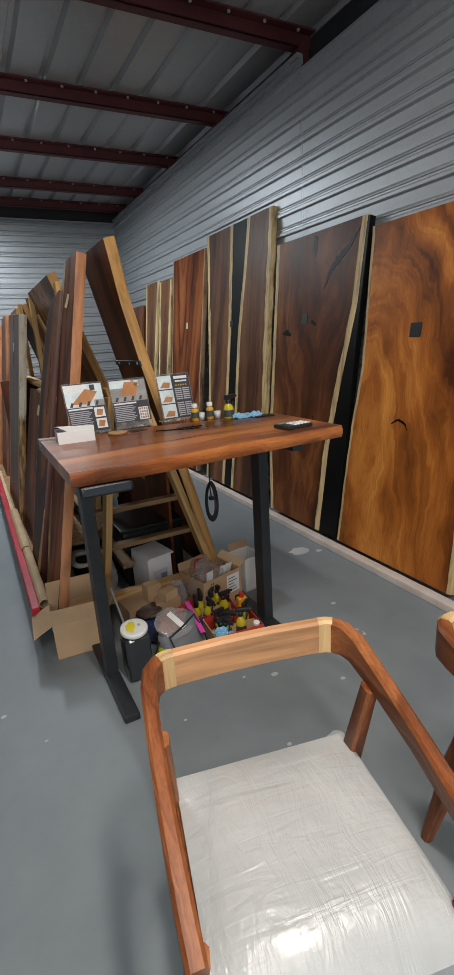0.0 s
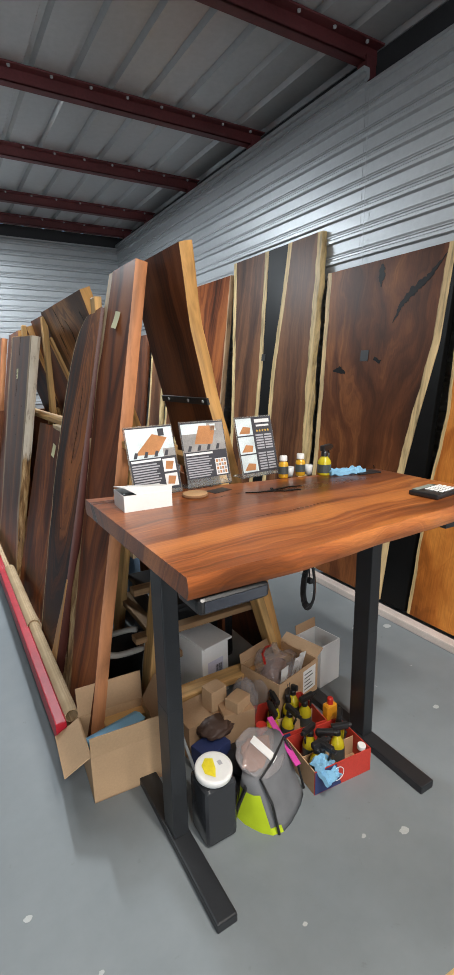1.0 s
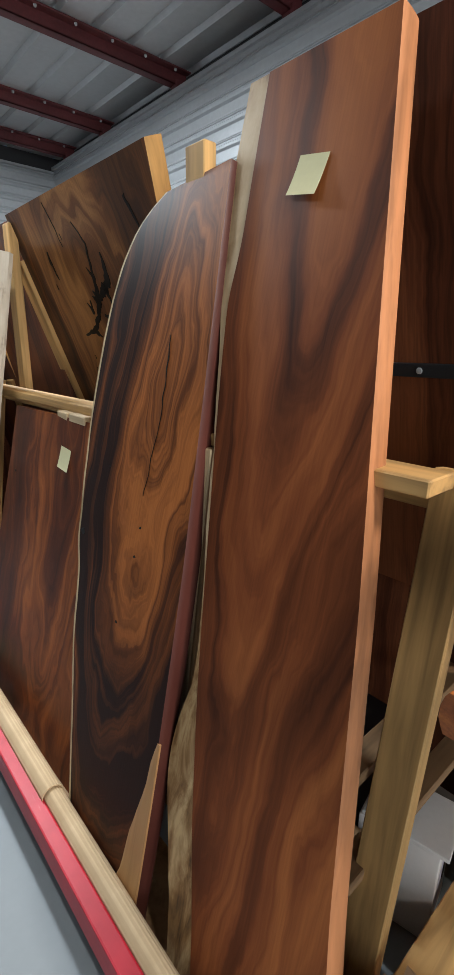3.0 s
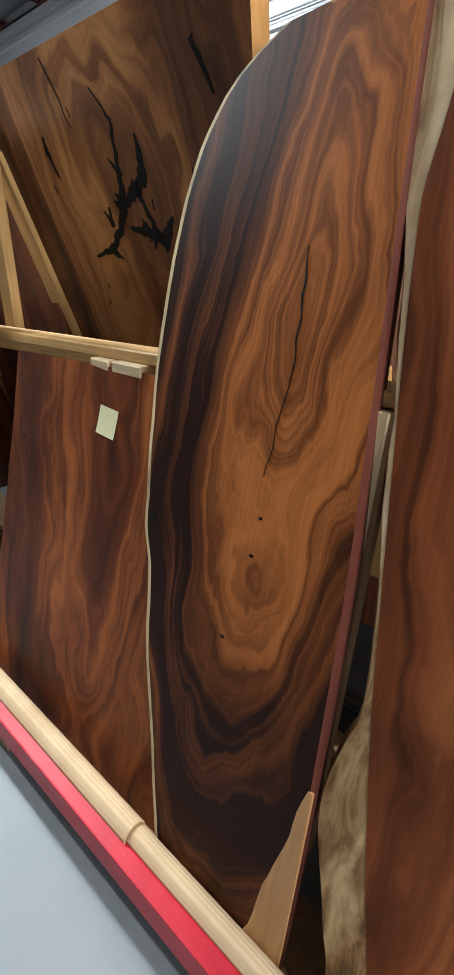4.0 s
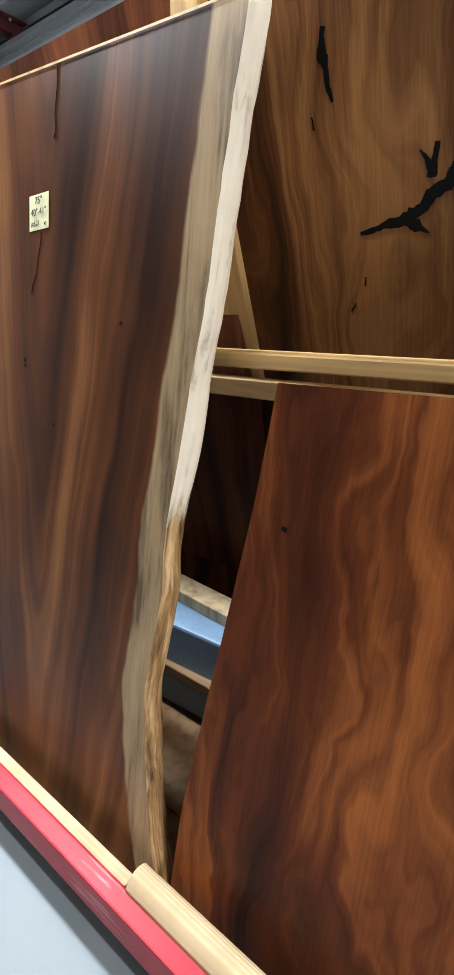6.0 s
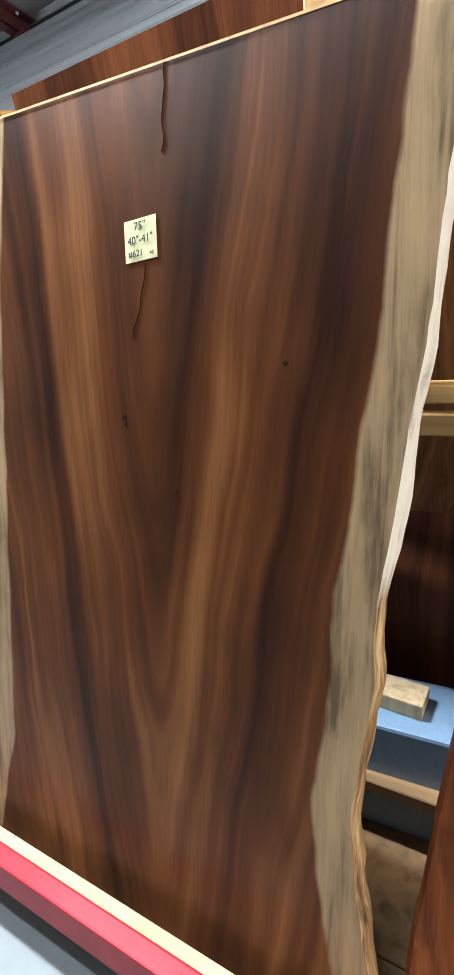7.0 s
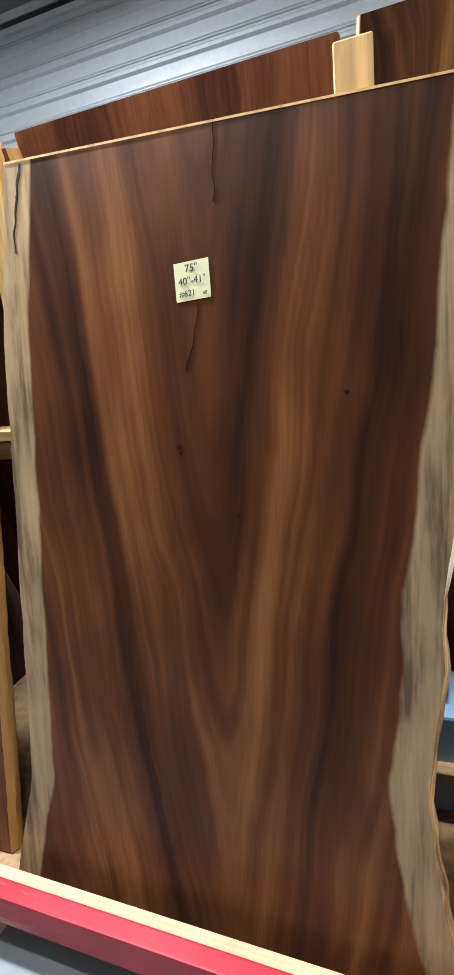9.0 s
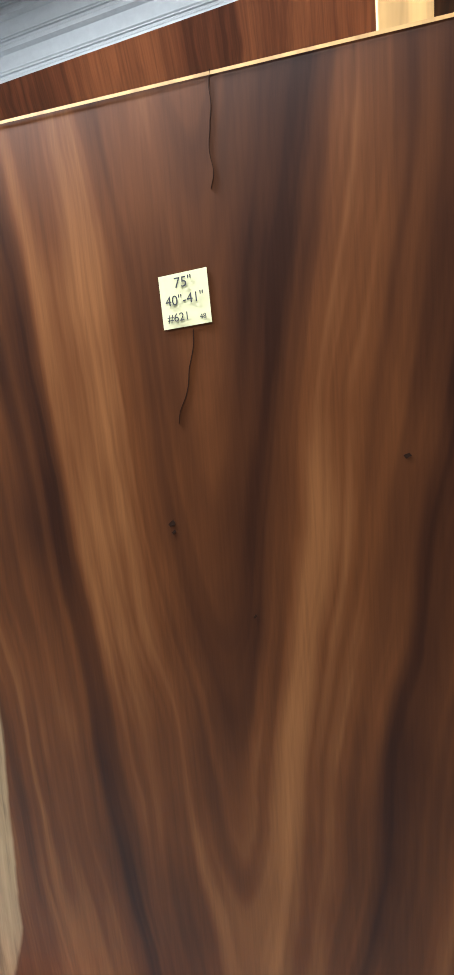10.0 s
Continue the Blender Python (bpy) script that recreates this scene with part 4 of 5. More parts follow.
part("check", inlay([(-0.042, 1.535), (-0.06, 1.46), (-0.08, 1.40)], [0.0005, 0.0005, 0.0002]), crack_brown, label, "hairline crack", at=FILL)
part("check", inlay([(-0.455, 1.885), (-0.475, 1.80), (-0.49, 1.70)], [0.003, 0.003, 0.001]), epoxy, label, "dark bark crack", at=FILL)
for a, c in (((-0.106, 1.245), 0.0055), ((-0.104, 1.232), 0.0035), ((0.245, 1.337), 0.004), ((0.02, 1.1), 0.003)):
    part("pin_knot", inlay([(a[0] - c * 0.8, a[1] - c * 0.6), (a[0] + c * 0.8, a[1] + c * 0.6)], [c * 0.7, c * 0.6], 0.001), crack_brown, label, at=FILL)
chan = part("steel_channel", box(0.50, 0.012, 0.032, 0.06, -0.002, 1.43, 0.002), black_metal, gilt, "black steel channel let into the board")
for sx in (-0.1, 0.12, 0.27):
    part("screw", lathe([(0.008, 0), (0.007, 0.003), (0.002, 0.004)], 10, pose(sx, -0.008, 1.446, 90)), wall_mat, chan)


def sticky(board, x, z, tilt, curl, name_label, lines=()):
    """A paper note on a board's face; it stays a thing of its own."""
    n = thing("sticky_note", name_label, "note", board.matrix_basis @ pose(x, -0.0016, z, 0, tilt, 0), sheet_bm(0.076, 0.076, curl), note_paper, "sticky notes")
    for text, size, tx, tz in lines:
        w = writing(text, size, pose(tx, -0.0012 - curl * (0.5 - tz / 0.076) ** 2 - curl * 0.15, tz, 90, 0, 0), ink, n)
    return n


sticky(label, -0.008, 1.579, -2, 0.0, "pale yellow sticky note with handwritten size", [('75"', 0.021, 0.0, 0.024), ('40"-41"', 0.02, 0.0, 0.0), ("#621", 0.017, -0.012, -0.024), ("48", 0.010, 0.026, -0.028)])
sticky(short, 0.117, 1.084, 6, 0.004, "pale yellow sticky note with faint writing")
sticky(tall, -0.253, 1.80, 10, 0.008, "pale yellow sticky note curling off the board")
thing("price_tag", "small cream paper tag on the board", "tag", brown.matrix_basis @ pose(0.0, -0.0015, 1.72), sheet_bm(0.05, 0.07), note_paper)

# ---- on the desk ----
TOP = 1.157
acrylic = Nodes("clear_acrylic").done((0.92, 0.96, 0.97, 1), 0.05, 0.0, 0.5, Transmission_Weight=0.9, IOR=1.3)
flyer_dark = plain("flyer_print", (0.05, 0.05, 0.06, 1), 0.35)
photo_pale = plain("photo_pale", (0.62, 0.70, 0.72, 1), 0.35, vary=0.3, scale=40)
photo_wood = plain("photo_wood", (0.46, 0.21, 0.085, 1), 0.35, vary=0.3, scale=60)
photo_grey = plain("photo_grey", (0.30, 0.29, 0.28, 1), 0.35, vary=0.4, scale=60)
bar_grey = plain("print_grey", (0.42, 0.42, 0.45, 1), 0.4)
bar_white = plain("print_white", (0.75, 0.75, 0.75, 1), 0.4)
print_gold = plain("print_gold", (0.62, 0.40, 0.06, 1), 0.4)


def flat_poly(points, y):
    b = bmesh.new()
    f = b.faces.new([b.verts.new((px, y, pz)) for px, pz in points])
    ext = bmesh.ops.extrude_face_region(b, geom=[f])
    bmesh.ops.translate(b, vec=(0, 0.0003, 0), verts=[v for v in ext["geom"] if isinstance(v, bmesh.types.BMVert)])
    bmesh.ops.recalc_face_normals(b, faces=b.faces)
    return b


def rect(x0, z0, x1, z1, y):
    return flat_poly([(x0, z0), (x1, z0), (x1, z1), (x0, z1)], y)


def sign(x, y, yaw, style):
    """A slanted clear stand with a printed sheet: photos, headline and lines of small print."""
    w, h = 0.20, 0.255
    s = thing("sign_holder", ("clear acrylic stand with a printed flyer showing a slab table", "clear acrylic stand with a dark flyer, table photo and swatches", "clear acrylic stand with a flyer of photos and gold stars")[style], "sign", pose(x, y, TOP, 0, 0, yaw), group="sign holders")
    tilt = pose(0, 0, 0.006, -15, 0, 0)
    part("panel", box(w, 0.004, h, 0, 0.003, 0, 0.001, 1), acrylic, s, "clear acrylic", at=tilt)
    part("foot", box(w, 0.075, 0.004, 0, 0.038, 0.0005, 0.001, 1), acrylic, s, "clear acrylic")
    sheet = part("flyer", rect(-w / 2 + 0.004, 0.012 if style != 1 else 0.03, w / 2 - 0.004, h - 0.005, -0.0004), flyer_dark, s, "dark printed flyer", at=tilt)
    y1, y2 = -0.0009, -0.0014
    if style < 2:
        part("photo", rect(-0.095, 0.135, 0.095, 0.245, y1), (photo_pale, photo_grey)[style], sheet)
        part("photo_table", flat_poly([(-0.07, 0.15), (0.02, 0.145), (0.07, 0.205), (0.01, 0.222)] if style == 0 else [(-0.045, 0.165), (0.035, 0.16), (0.06, 0.232), (-0.015, 0.236)], y2), photo_wood, sheet)
        part("photo_window", rect(0.035, 0.213, 0.06, 0.24, y2), photo_pale if style else flyer_dark, sheet)
        part("photo_wall", rect(-0.095, 0.205, 0.02, 0.245, y2 + 0.0002), (bar_white, photo_pale)[style], sheet)
        part("photo_floor", rect(0.045, 0.135, 0.095, 0.165, y2 + 0.0002), photo_grey, sheet)
        for k in range(4):
            part("photo_chair", flat_poly([(-0.08 + k * 0.042, 0.138), (-0.066 + k * 0.042, 0.138), (-0.058 + k * 0.042, 0.158), (-0.070 + k * 0.042, 0.16)], y2 - 0.0005), flyer_dark, sheet)
        part("headline", rect(-0.09, 0.122, 0.03, 0.130, y1), bar_white, sheet)
        for k in range(9):
            part("print_line", rect(-0.09, 0.036 + k * 0.0092, 0.005 + 0.02 * ((k * 7) % 5) / 5, 0.0405 + k * 0.0092, y1), bar_grey, sheet)
        if style == 0:
            for z in (0.078, 0.022):
                part("small_photo", rect(0.035, z, 0.088, z + 0.048, y1), bar_white, sheet)
                part("small_photo_wood", flat_poly([(0.042, z + 0.01), (0.07, z + 0.006), (0.082, z + 0.035), (0.05, z + 0.04)], y2), photo_wood, sheet)
        else:
            part("swatch_card", rect(0.035, 0.035, 0.088, 0.10, y1), bar_white, sheet)
            for i in range(4):
                for j in range(4):
                    part("swatch", rect(0.039 + i * 0.012, 0.04 + j * 0.015, 0.048 + i * 0.012, 0.051 + j * 0.015, y2), photo_wood if (i + j) % 2 else photo_grey, sheet)
    else:
        for k in range(3):
            part("photo", rect(-0.094, 0.018 + k * 0.078, -0.012, 0.09 + k * 0.078, y1), photo_pale, sheet)
            part("photo_table", flat_poly([(-0.085, 0.026 + k * 0.078), (-0.03, 0.024 + k * 0.078), (-0.022, 0.05 + k * 0.078), (-0.06, 0.056 + k * 0.078)], y2), photo_wood, sheet)
        part("headline", rect(0.005, 0.225, 0.085, 0.24, y1), bar_white, sheet)
        part("headline", rect(0.01, 0.208, 0.08, 0.216, y1), bar_white, sheet)
        for k in range(5):
            part("star", flat_poly([(0.012 + k * 0.015 + r * math.sin(a), 0.19 + r * math.cos(a)) for a, r in ((math.pi * q / 5, 0.0065 if q % 2 == 0 else 0.003) for q in range(10))], y1), print_gold, sheet)
        for k in range(14):
            if k != 7:
                for c0 in (0.0, 0.046):
                    part("print_line", rect(c0, 0.022 + k * 0.0112, c0 + 0.04, 0.0285 + k * 0.0112, y1), bar_grey, sheet)
    return s


sign(0.685, 1.675, 6, 0)
sign(0.915, 1.70, 2, 1)
sign(1.185, 1.735, 4, 2)

# white carton with its lid ajar
carton = thing("white_box", "small white cardboard box with its lid ajar", "box", pose(0.585, 1.585, TOP, 0, 0, -3))
for nm, bx in (("base", (0.165, 0.12, 0.002, 0, 0, 0)), ("side", (0.165, 0.002, 0.055, 0, -0.06, 0)), ("side", (0.165, 0.002, 0.055, 0, 0.06, 0)), ("side", (0.002, 0.118, 0.055, -0.0815, 0, 0)), ("side", (0.002, 0.118, 0.055, 0.0815, 0, 0))):
    part(nm, box(*bx), white_card, carton)
lid = part("lid", box(0.166, 0.124, 0.002, 0, -0.062, 0), white_card, carton, at=pose(0, 0.062, 0.056, -9, 4, 0))
part("lid_flap", flat_poly([(-0.083, 0), (0.083, 0), (0.083, -0.03), (0.0, -0.038), (-0.03, -0.03)], 0.0), white_card, lid, at=pose(0, -0.124, 0.002, 10, 0, 0))
part("foil", box(0.12, 0.08, 0.02, 0.0, 0, 0.02, 0.006), black_plastic, carton, "dark contents")
slice_mat = plain("cut_wood", (0.52, 0.32, 0.16, 1), 0.6, vary=0.25, scale=30)
bark = plain("bark_rim", (0.22, 0.11, 0.05, 1), 0.8, vary=0.3)
coaster = thing("wood_slice", "round wood slice coaster with bark rim", "coaster", pose(0.79, 1.595, TOP), lathe([(0.046, 0), (0.049, 0.004), (0.048, 0.010), (0.045, 0.0105)], 28), bark, smooth=True)
part("face", lathe([(0.0455, 0), (0.045, 0.0012)], 28, pose(0, 0, 0.0100)), slice_mat, coaster)
thing("black_card", "black card lying on the desk", "card", pose(0.90, 1.615, TOP + 0.0005, 0, 0, 12), box(0.085, 0.055, 0.0012, 0, 0, 0), black_plastic)

amber = plain("amber_oil", (0.62, 0.34, 0.02, 1), 0.15, vary=0.1, spec=0.6)
lime = plain("yellow_green_oil", (0.52, 0.43, 0.02, 1), 0.15, vary=0.1, spec=0.6)
label_dark = plain("dark_label", (0.05, 0.06, 0.06, 1), 0.5)
cap_white = plain("white_cap", (0.75, 0.75, 0.73, 1), 0.4, vary=0.04)


def small_bottle(x, y):
    b = thing("oil_bottle", "small bottle of amber oil with a white cap", "bottle", pose(x, y, TOP), group="oil bottles")
    part("body", lathe([(0.018, 0), (0.021, 0.003), (0.021, 0.055), (0.019, 0.064), (0.013, 0.069), (0.012, 0.074)], 20), amber, b, smooth=True)
    part("label", lathe([(0.0216, 0.018), (0.0216, 0.05)], 20), label_dark, b)
    part("cap", lathe([(0.0155, 0.072), (0.016, 0.075), (0.016, 0.092), (0.0145, 0.094)], 20), cap_white, b, "white screw cap", smooth=True)
    return b


small_bottle(1.238, 1.655)
small_bottle(1.325, 1.65)


def spray_bottle(at, oil=lime, tall=0.10, name_label="yellow oil bottle with a black trigger spray head", group="spray bottles"):
    b = thing("spray_bottle", name_label, "bottle", at, group=group)
    part("body", lathe([(0.026, 0), (0.029, 0.004), (0.029, tall * 0.62), (0.026, tall * 0.75), (0.014, tall * 0.93), (0.012, tall)], 18), oil, b, smooth=True)
    part("label", lathe([(0.0296, tall * 0.14), (0.0296, tall * 0.56)], 18), label_dark, b)
    part("collar", lathe([(0.015, tall - 0.004), (0.015, tall + 0.012), (0.011, tall + 0.02)], 14), black_plastic, b)
    part("head", box(0.075, 0.022, 0.026, 0.012, 0, tall + 0.018, 0.007), black_plastic, b)
    part("nozzle", lathe([(0.008, 0), (0.008, 0.014)], 10, pose(0.048, 0, tall + 0.031, 0, 90)), black_plastic, b)
    part("trigger", sweep([(0.034, 0, tall + 0.022), (0.038, 0, tall), (0.031, 0, tall - 0.026)], [0.007, 0.006, 0.004], 6), black_plastic, b)
    return b


spray_bottle(pose(1.415, 1.60, TOP, 0, 0, 20), tall=0.085)
cup = plain("clear_cup", (0.6, 0.62, 0.62, 1), 0.25)
for cx, cy in ((1.28, 1.665), (1.37, 1.65)):
    thing("plastic_cup", "small translucent plastic cup", "cup", pose(cx, cy, TOP), lathe([(0.014, 0), (0.019, 0.04), (0.0175, 0.04), (0.013, 0.003)], 16), cup, group="plastic cups", smooth=True)


def cloth(size, seed, fold=0.02):
    b = bmesh.new()
    n = 16
    rows = [[b.verts.new((size[0] * (i / n - 0.5), size[1] * (j / n - 0.5) + 0.01 * noise.noise((i * 0.4, seed, 2)), 0.004 + fold * (0.6 + noise.noise((i * 0.35, j * 0.35, seed))))) for i in range(n + 1)] for j in range(n + 1)]
    for j in range(n):
        for i in range(n):
            b.faces.new((rows[j][i], rows[j][i + 1], rows[j + 1][i + 1], rows[j + 1][i]))
    ext = bmesh.ops.extrude_face_region(b, geom=b.faces[:])
    for v in ext["geom"]:
        if isinstance(v, bmesh.types.BMVert):
            v.co.z = max(0.0, v.co.z - 0.004 - fold * 0.5)
    bmesh.ops.recalc_face_normals(b, faces=b.faces)
    return b


blue_cloth = plain("blue_cloth", (0.22, 0.46, 0.66, 1), 0.9, vary=0.15, scale=40)
thing("blue_cloth", "crumpled pale blue cloth on the desk", "cloth", pose(1.50, 1.565, TOP, 0, 0, -15), cloth((0.16, 0.07), 3), blue_cloth, smooth=True)
thing("black_scraper", "flat black plastic scraper on the desk", "tool", pose(1.585, 1.52, TOP + 0.0005, 0, 0, -10), box(0.11, 0.06, 0.006, 0, 0, 0, 0.002), black_plastic)
calc = thing("calculator", "black desk calculator with pale keys", "calculator", pose(1.50, 1.12, TOP, 0, 0, 6))
part("body", box(0.15, 0.11, 0.018, 0, 0, 0, 0.006), black_plastic, calc)
for i in range(5):
    for j in range(4):
        part("key", box(0.015, 0.013, 0.005, -0.02 + i * 0.02, -0.038 + j * 0.018, 0.0175, 0.002, 1), cap_white, calc)
part("screen", box(0.11, 0.02, 0.002, 0.0, 0.043, 0.0175), plain("lcd", (0.30, 0.34, 0.30, 1), 0.3), calc)
for pts in ([(-0.10, -0.10), (-0.02, -0.07), (0.07, -0.085), (0.14, -0.07)], [(-0.02, -0.07), (0.04, -0.04), (0.10, -0.03)], [(0.0, -0.075), (0.02, -0.105)]):
    part("epoxy_crack", inlay(pts, [0.002, 0.006, 0.005, 0.002][:len(pts)]), epoxy, desk, "black epoxy filling", at=Matrix(((1, 0, 0, 0), (0, 0, -1, 0.06), (0, 1, 0, TOP), (0, 0, 0, 1))))
part("control_box", box(0.20, 0.12, 0.045, -0.495, -0.345, TOP - 0.105, 0.018, 3), black_plastic, desk, "black rounded control box")
part("controller_face", box(0.17, 0.004, 0.026, -0.495, -0.406, TOP - 0.095, 0.0015), plain("dark_glass", (0.03, 0.035, 0.045, 1), 0.15), desk)
cable = thing("power_cable", "coiled black cable hanging under the desk", "cable", pose(1.19, 1.42, -0.08))
for k in range(5):
    part("loop", sweep([(0.022 * math.sin(a) * (1 + 0.15 * k) + 0.004 * k - 0.008, 0.007 * k - 0.012 + 0.004 * math.sin(2 * a), 0.86 + (0.085 + 0.006 * k) * math.cos(a) - 0.004 * k) for a in (2 * math.pi * q / 20 for q in range(21))], 0.004, 6), black_plastic, cable)
part("lead", sweep([(0, 0, 1.17), (0.006, 0.01, 1.02), (-0.004, 0, 0.93), (0, 0, 0.88)], 0.004, 6), black_plastic, cable)
part("tie", box(0.02, 0.03, 0.02, 0, 0, 0.86, 0.004), black_plastic, cable)


# ---- boxes and clutter under the desk ----
def open_carton(at, w, d, h, flaps, name_label, material=cardboard, name="cardboard_box", group="cartons"):
    """An open carton; flaps: (side, degrees it hangs out from upright, length)."""
    c = thing(name, name_label, "box", at, group=group)
    t = 0.005
    part("base", box(w, d, t, 0, 0, 0), material, c)
    walls = {"front": box(w, t, h, 0, -d / 2 + t / 2, 0), "back": box(w, t, h, 0, d / 2 - t / 2, 0), "left": box(t, d - 2 * t, h, -w / 2 + t / 2, 0, 0), "right": box(t, d - 2 * t, h, w / 2 - t / 2, 0, 0)}
    for s, bm in walls.items():
        part("side", bm, material, c)
    for s, out, ln in flaps:
        b = box(w if s in ("front", "back") else d - 0.01, t * 0.8, ln, 0, 0, 0)
        turn = {"front": pose(0, -d / 2, h, out, 0, 0), "back": pose(0, d / 2, h, -out, 0, 0), "left": pose(-w / 2, 0, h, 0, 0, -90) @ pose(0, 0, 0, out, 0, 0), "right": pose(w / 2, 0, h, 0, 0, 90) @ pose(0, 0, 0, out, 0, 0)}[s]
        part("flap", b, cardboard_in if s == "back" else material, c, at=turn)
    return c


open_carton(pose(0.484, 1.757, 0, 0, 0, -4), 0.275, 0.25, 0.205, [("back", 3, 0.13), ("left", 118, 0.11), ("right", 32, 0.12), ("front", 9, 0.095)], "open brown cardboard box holding a blue roll, flaps out")
roll = thing("blue_roll", "roll of pale blue towel lying in the open box", "towel roll", pose(0.47, 1.76, 0.006, 0, 0, 12))
part("towel", lathe([(0.022, -0.12), (0.058, -0.12), (0.062, -0.115), (0.062, 0.115), (0.058, 0.12), (0.022, 0.12), (0.022, -0.12)], 24, pose(0, 0, 0.135, 0, 90, 0)), blue_cloth, roll, smooth=True)
part("loose_end", box(0.236, 0.05, 0.003, 0, -0.02, 0.196, 0.001), blue_cloth, roll, "loose towel end")
thing("packing_block", "brown packing block in the open box", "box", pose(0.478, 1.765, 0.005, 0, 0, -8), box(0.24, 0.2, 0.066, 0, 0, 0, 0.003), cardboard_in)
ship = open_carton(pose(1.30, 1.755, 0, 0, 0, 14), 0.30, 0.24, 0.21, [("back", 10, 0.05), ("right", 60, 0.06)], "brown cardboard carton with a shipping label and plastic bags")
part("shipping_label", rect(0.03, 0.07, 0.13, 0.19, -0.1212), white_card, ship, "white printed shipping label")
for k in range(5):
    part("print_bar", rect(0.04, 0.085 + k * 0.02, 0.11 - 0.012 * (k % 3), 0.09 + k * 0.02, -0.1218), ink, ship)
for k in (-0.09, -0.075):
    part("arrow_mark", flat_poly([(k - 0.002, 0.165), (k + 0.002, 0.165), (k + 0.002, 0.182), (k + 0.006, 0.182), (k, 0.19), (k - 0.006, 0.182), (k - 0.002, 0.182)], -0.1206), ink, ship)
bag_film = plain("plastic_bag", (0.50, 0.46, 0.46, 1), 0.14, vary=0.12, scale=8, bump=0.5, spec=0.9, Alpha=0.32)
bag_goods = plain("bagged_goods", (0.30, 0.15, 0.10, 1), 0.7, vary=0.4, scale=30)
red_plain = plain("red_plastic", (0.55, 0.03, 0.02, 1), 0.4)


def lump(sx, sy, sz, seed, rough=0.25):
    b = bmesh.new()
    bmesh.ops.create_icosphere(b, subdivisions=4, radius=1.0)
    for v in b.verts:
        n = noise.noise(v.co * 1.6 + Vector((seed, 0, 0))) + 0.5 * noise.noise(v.co * 4.5 + Vector((0, seed, 0))) + 0.25 * noise.noise(v.co * 11 + Vector((0, 0, seed)))
        v.co *= 1 + rough * n
        v.co = Vector((v.co.x * sx / 2, v.co.y * sy / 2, max(-1.0, v.co.z * 1.15) * sz / 2 + sz / 2))
    return b


bags = thing("plastic_bag", "crumpled clear plastic bags filling the carton, red edge", "bag", pose(1.27, 1.75, 0.006, 0, 0, 14), lump(0.26, 0.20, 0.25, 4, 0.34), bag_film, smooth=True)
part("contents", lump(0.18, 0.13, 0.20, 7, 0.3), bag_goods, bags, "brown goods inside", smooth=True)
for fx, fy, fr in ((0.04, -0.05, 25), (0.09, -0.03, 35), (-0.03, -0.06, -12)):
    part("paper_slip", box(0.05, 0.003, 0.12, fx, fy, 0.14), white_card, bags, at=pose(0, 0, 0, 8, fr * 0.3, 0))
part("red_edge", sweep([(-0.10, -0.02, 0.26), (-0.06, 0.03, 0.272), (0.0, 0.06, 0.268), (0.05, 0.07, 0.25)], 0.006, 6), red_plain, bags)
open_carton(pose(1.585, 1.80, 0, 0, 0, 8), 0.15, 0.17, 0.23, [("back", 8, 0.05)], "white-sided open cardboard box", white_card)
wbox = thing("white_box", "white carton with a barcode label, lid loosely closed", "box", pose(1.02, 2.04, 0, 0, 0, 12), group="cartons")
part("body", box(0.17, 0.21, 0.30, 0, 0, 0, 0.003), white_card, wbox)
part("lid", box(0.18, 0.225, 0.012, 0.004, -0.006, 0.302, 0.003), white_card, wbox, at=pose(0, 0, 0, 1.5, 0, 0))
part("label", rect(-0.05, 0.09, 0.05, 0.21, -0.1056), plain("label_lilac", (0.62, 0.62, 0.75, 1), 0.5), wbox)
for k in range(9):
    part("bar", rect(0.0 + k * 0.0048, 0.12, 0.0022 + (k % 3) * 0.0008 + k * 0.0048, 0.18, -0.1062), ink, wbox)

jar_mat = Nodes("smoked_jar").done((0.03, 0.032, 0.036, 1), 0.18, 0.0, 0.5)
jar = thing("wipes_tub", "dark glossy tub with a white lid and yellow label", "tub", pose(0.675, 1.31, 0))
part("body", box(0.125, 0.125, 0.235, 0, 0, 0, 0.022, 3), jar_mat, jar, smooth=True)
part("neck", lathe([(0.052, 0.232), (0.052, 0.25)], 24), cap_white, jar)
jl = part("lid", lathe([(0.062, 0), (0.066, 0.004), (0.066, 0.022), (0.062, 0.026), (0.054, 0.024)], 28), cap_white, jar, "white lid", at=pose(0, -0.004, 0.246, 7, 0, 0), smooth=True)
yellow = plain("yellow_print", (0.75, 0.62, 0.03, 1), 0.4)
part("lid_label", flat_poly([(-0.04, -0.012), (-0.015, -0.04), (0.002, -0.01), (0.012, 0.03), (-0.012, 0.043), (-0.036, 0.022)], 0.0), yellow, jl, "yellow printed lid label", at=pose(0, 0, 0.0268, -90))
part("lid_print", box(0.014, 0.018, 0.0006, 0.026, 0.004, 0.0257), bar_grey, jl)

grey_fabric = plain("grey_fabric", (0.15, 0.155, 0.165, 1), 0.9, vary=0.2, scale=60, bump=0.3)
neon = plain("neon_fabric", (0.45, 0.58, 0.01, 1), 0.8, vary=0.1, scale=60)
bag = thing("tool_bag", "slumped grey tool bag with neon yellow side and black trim", "bag", pose(0.912, 1.30, 0, 0, 0, 28))


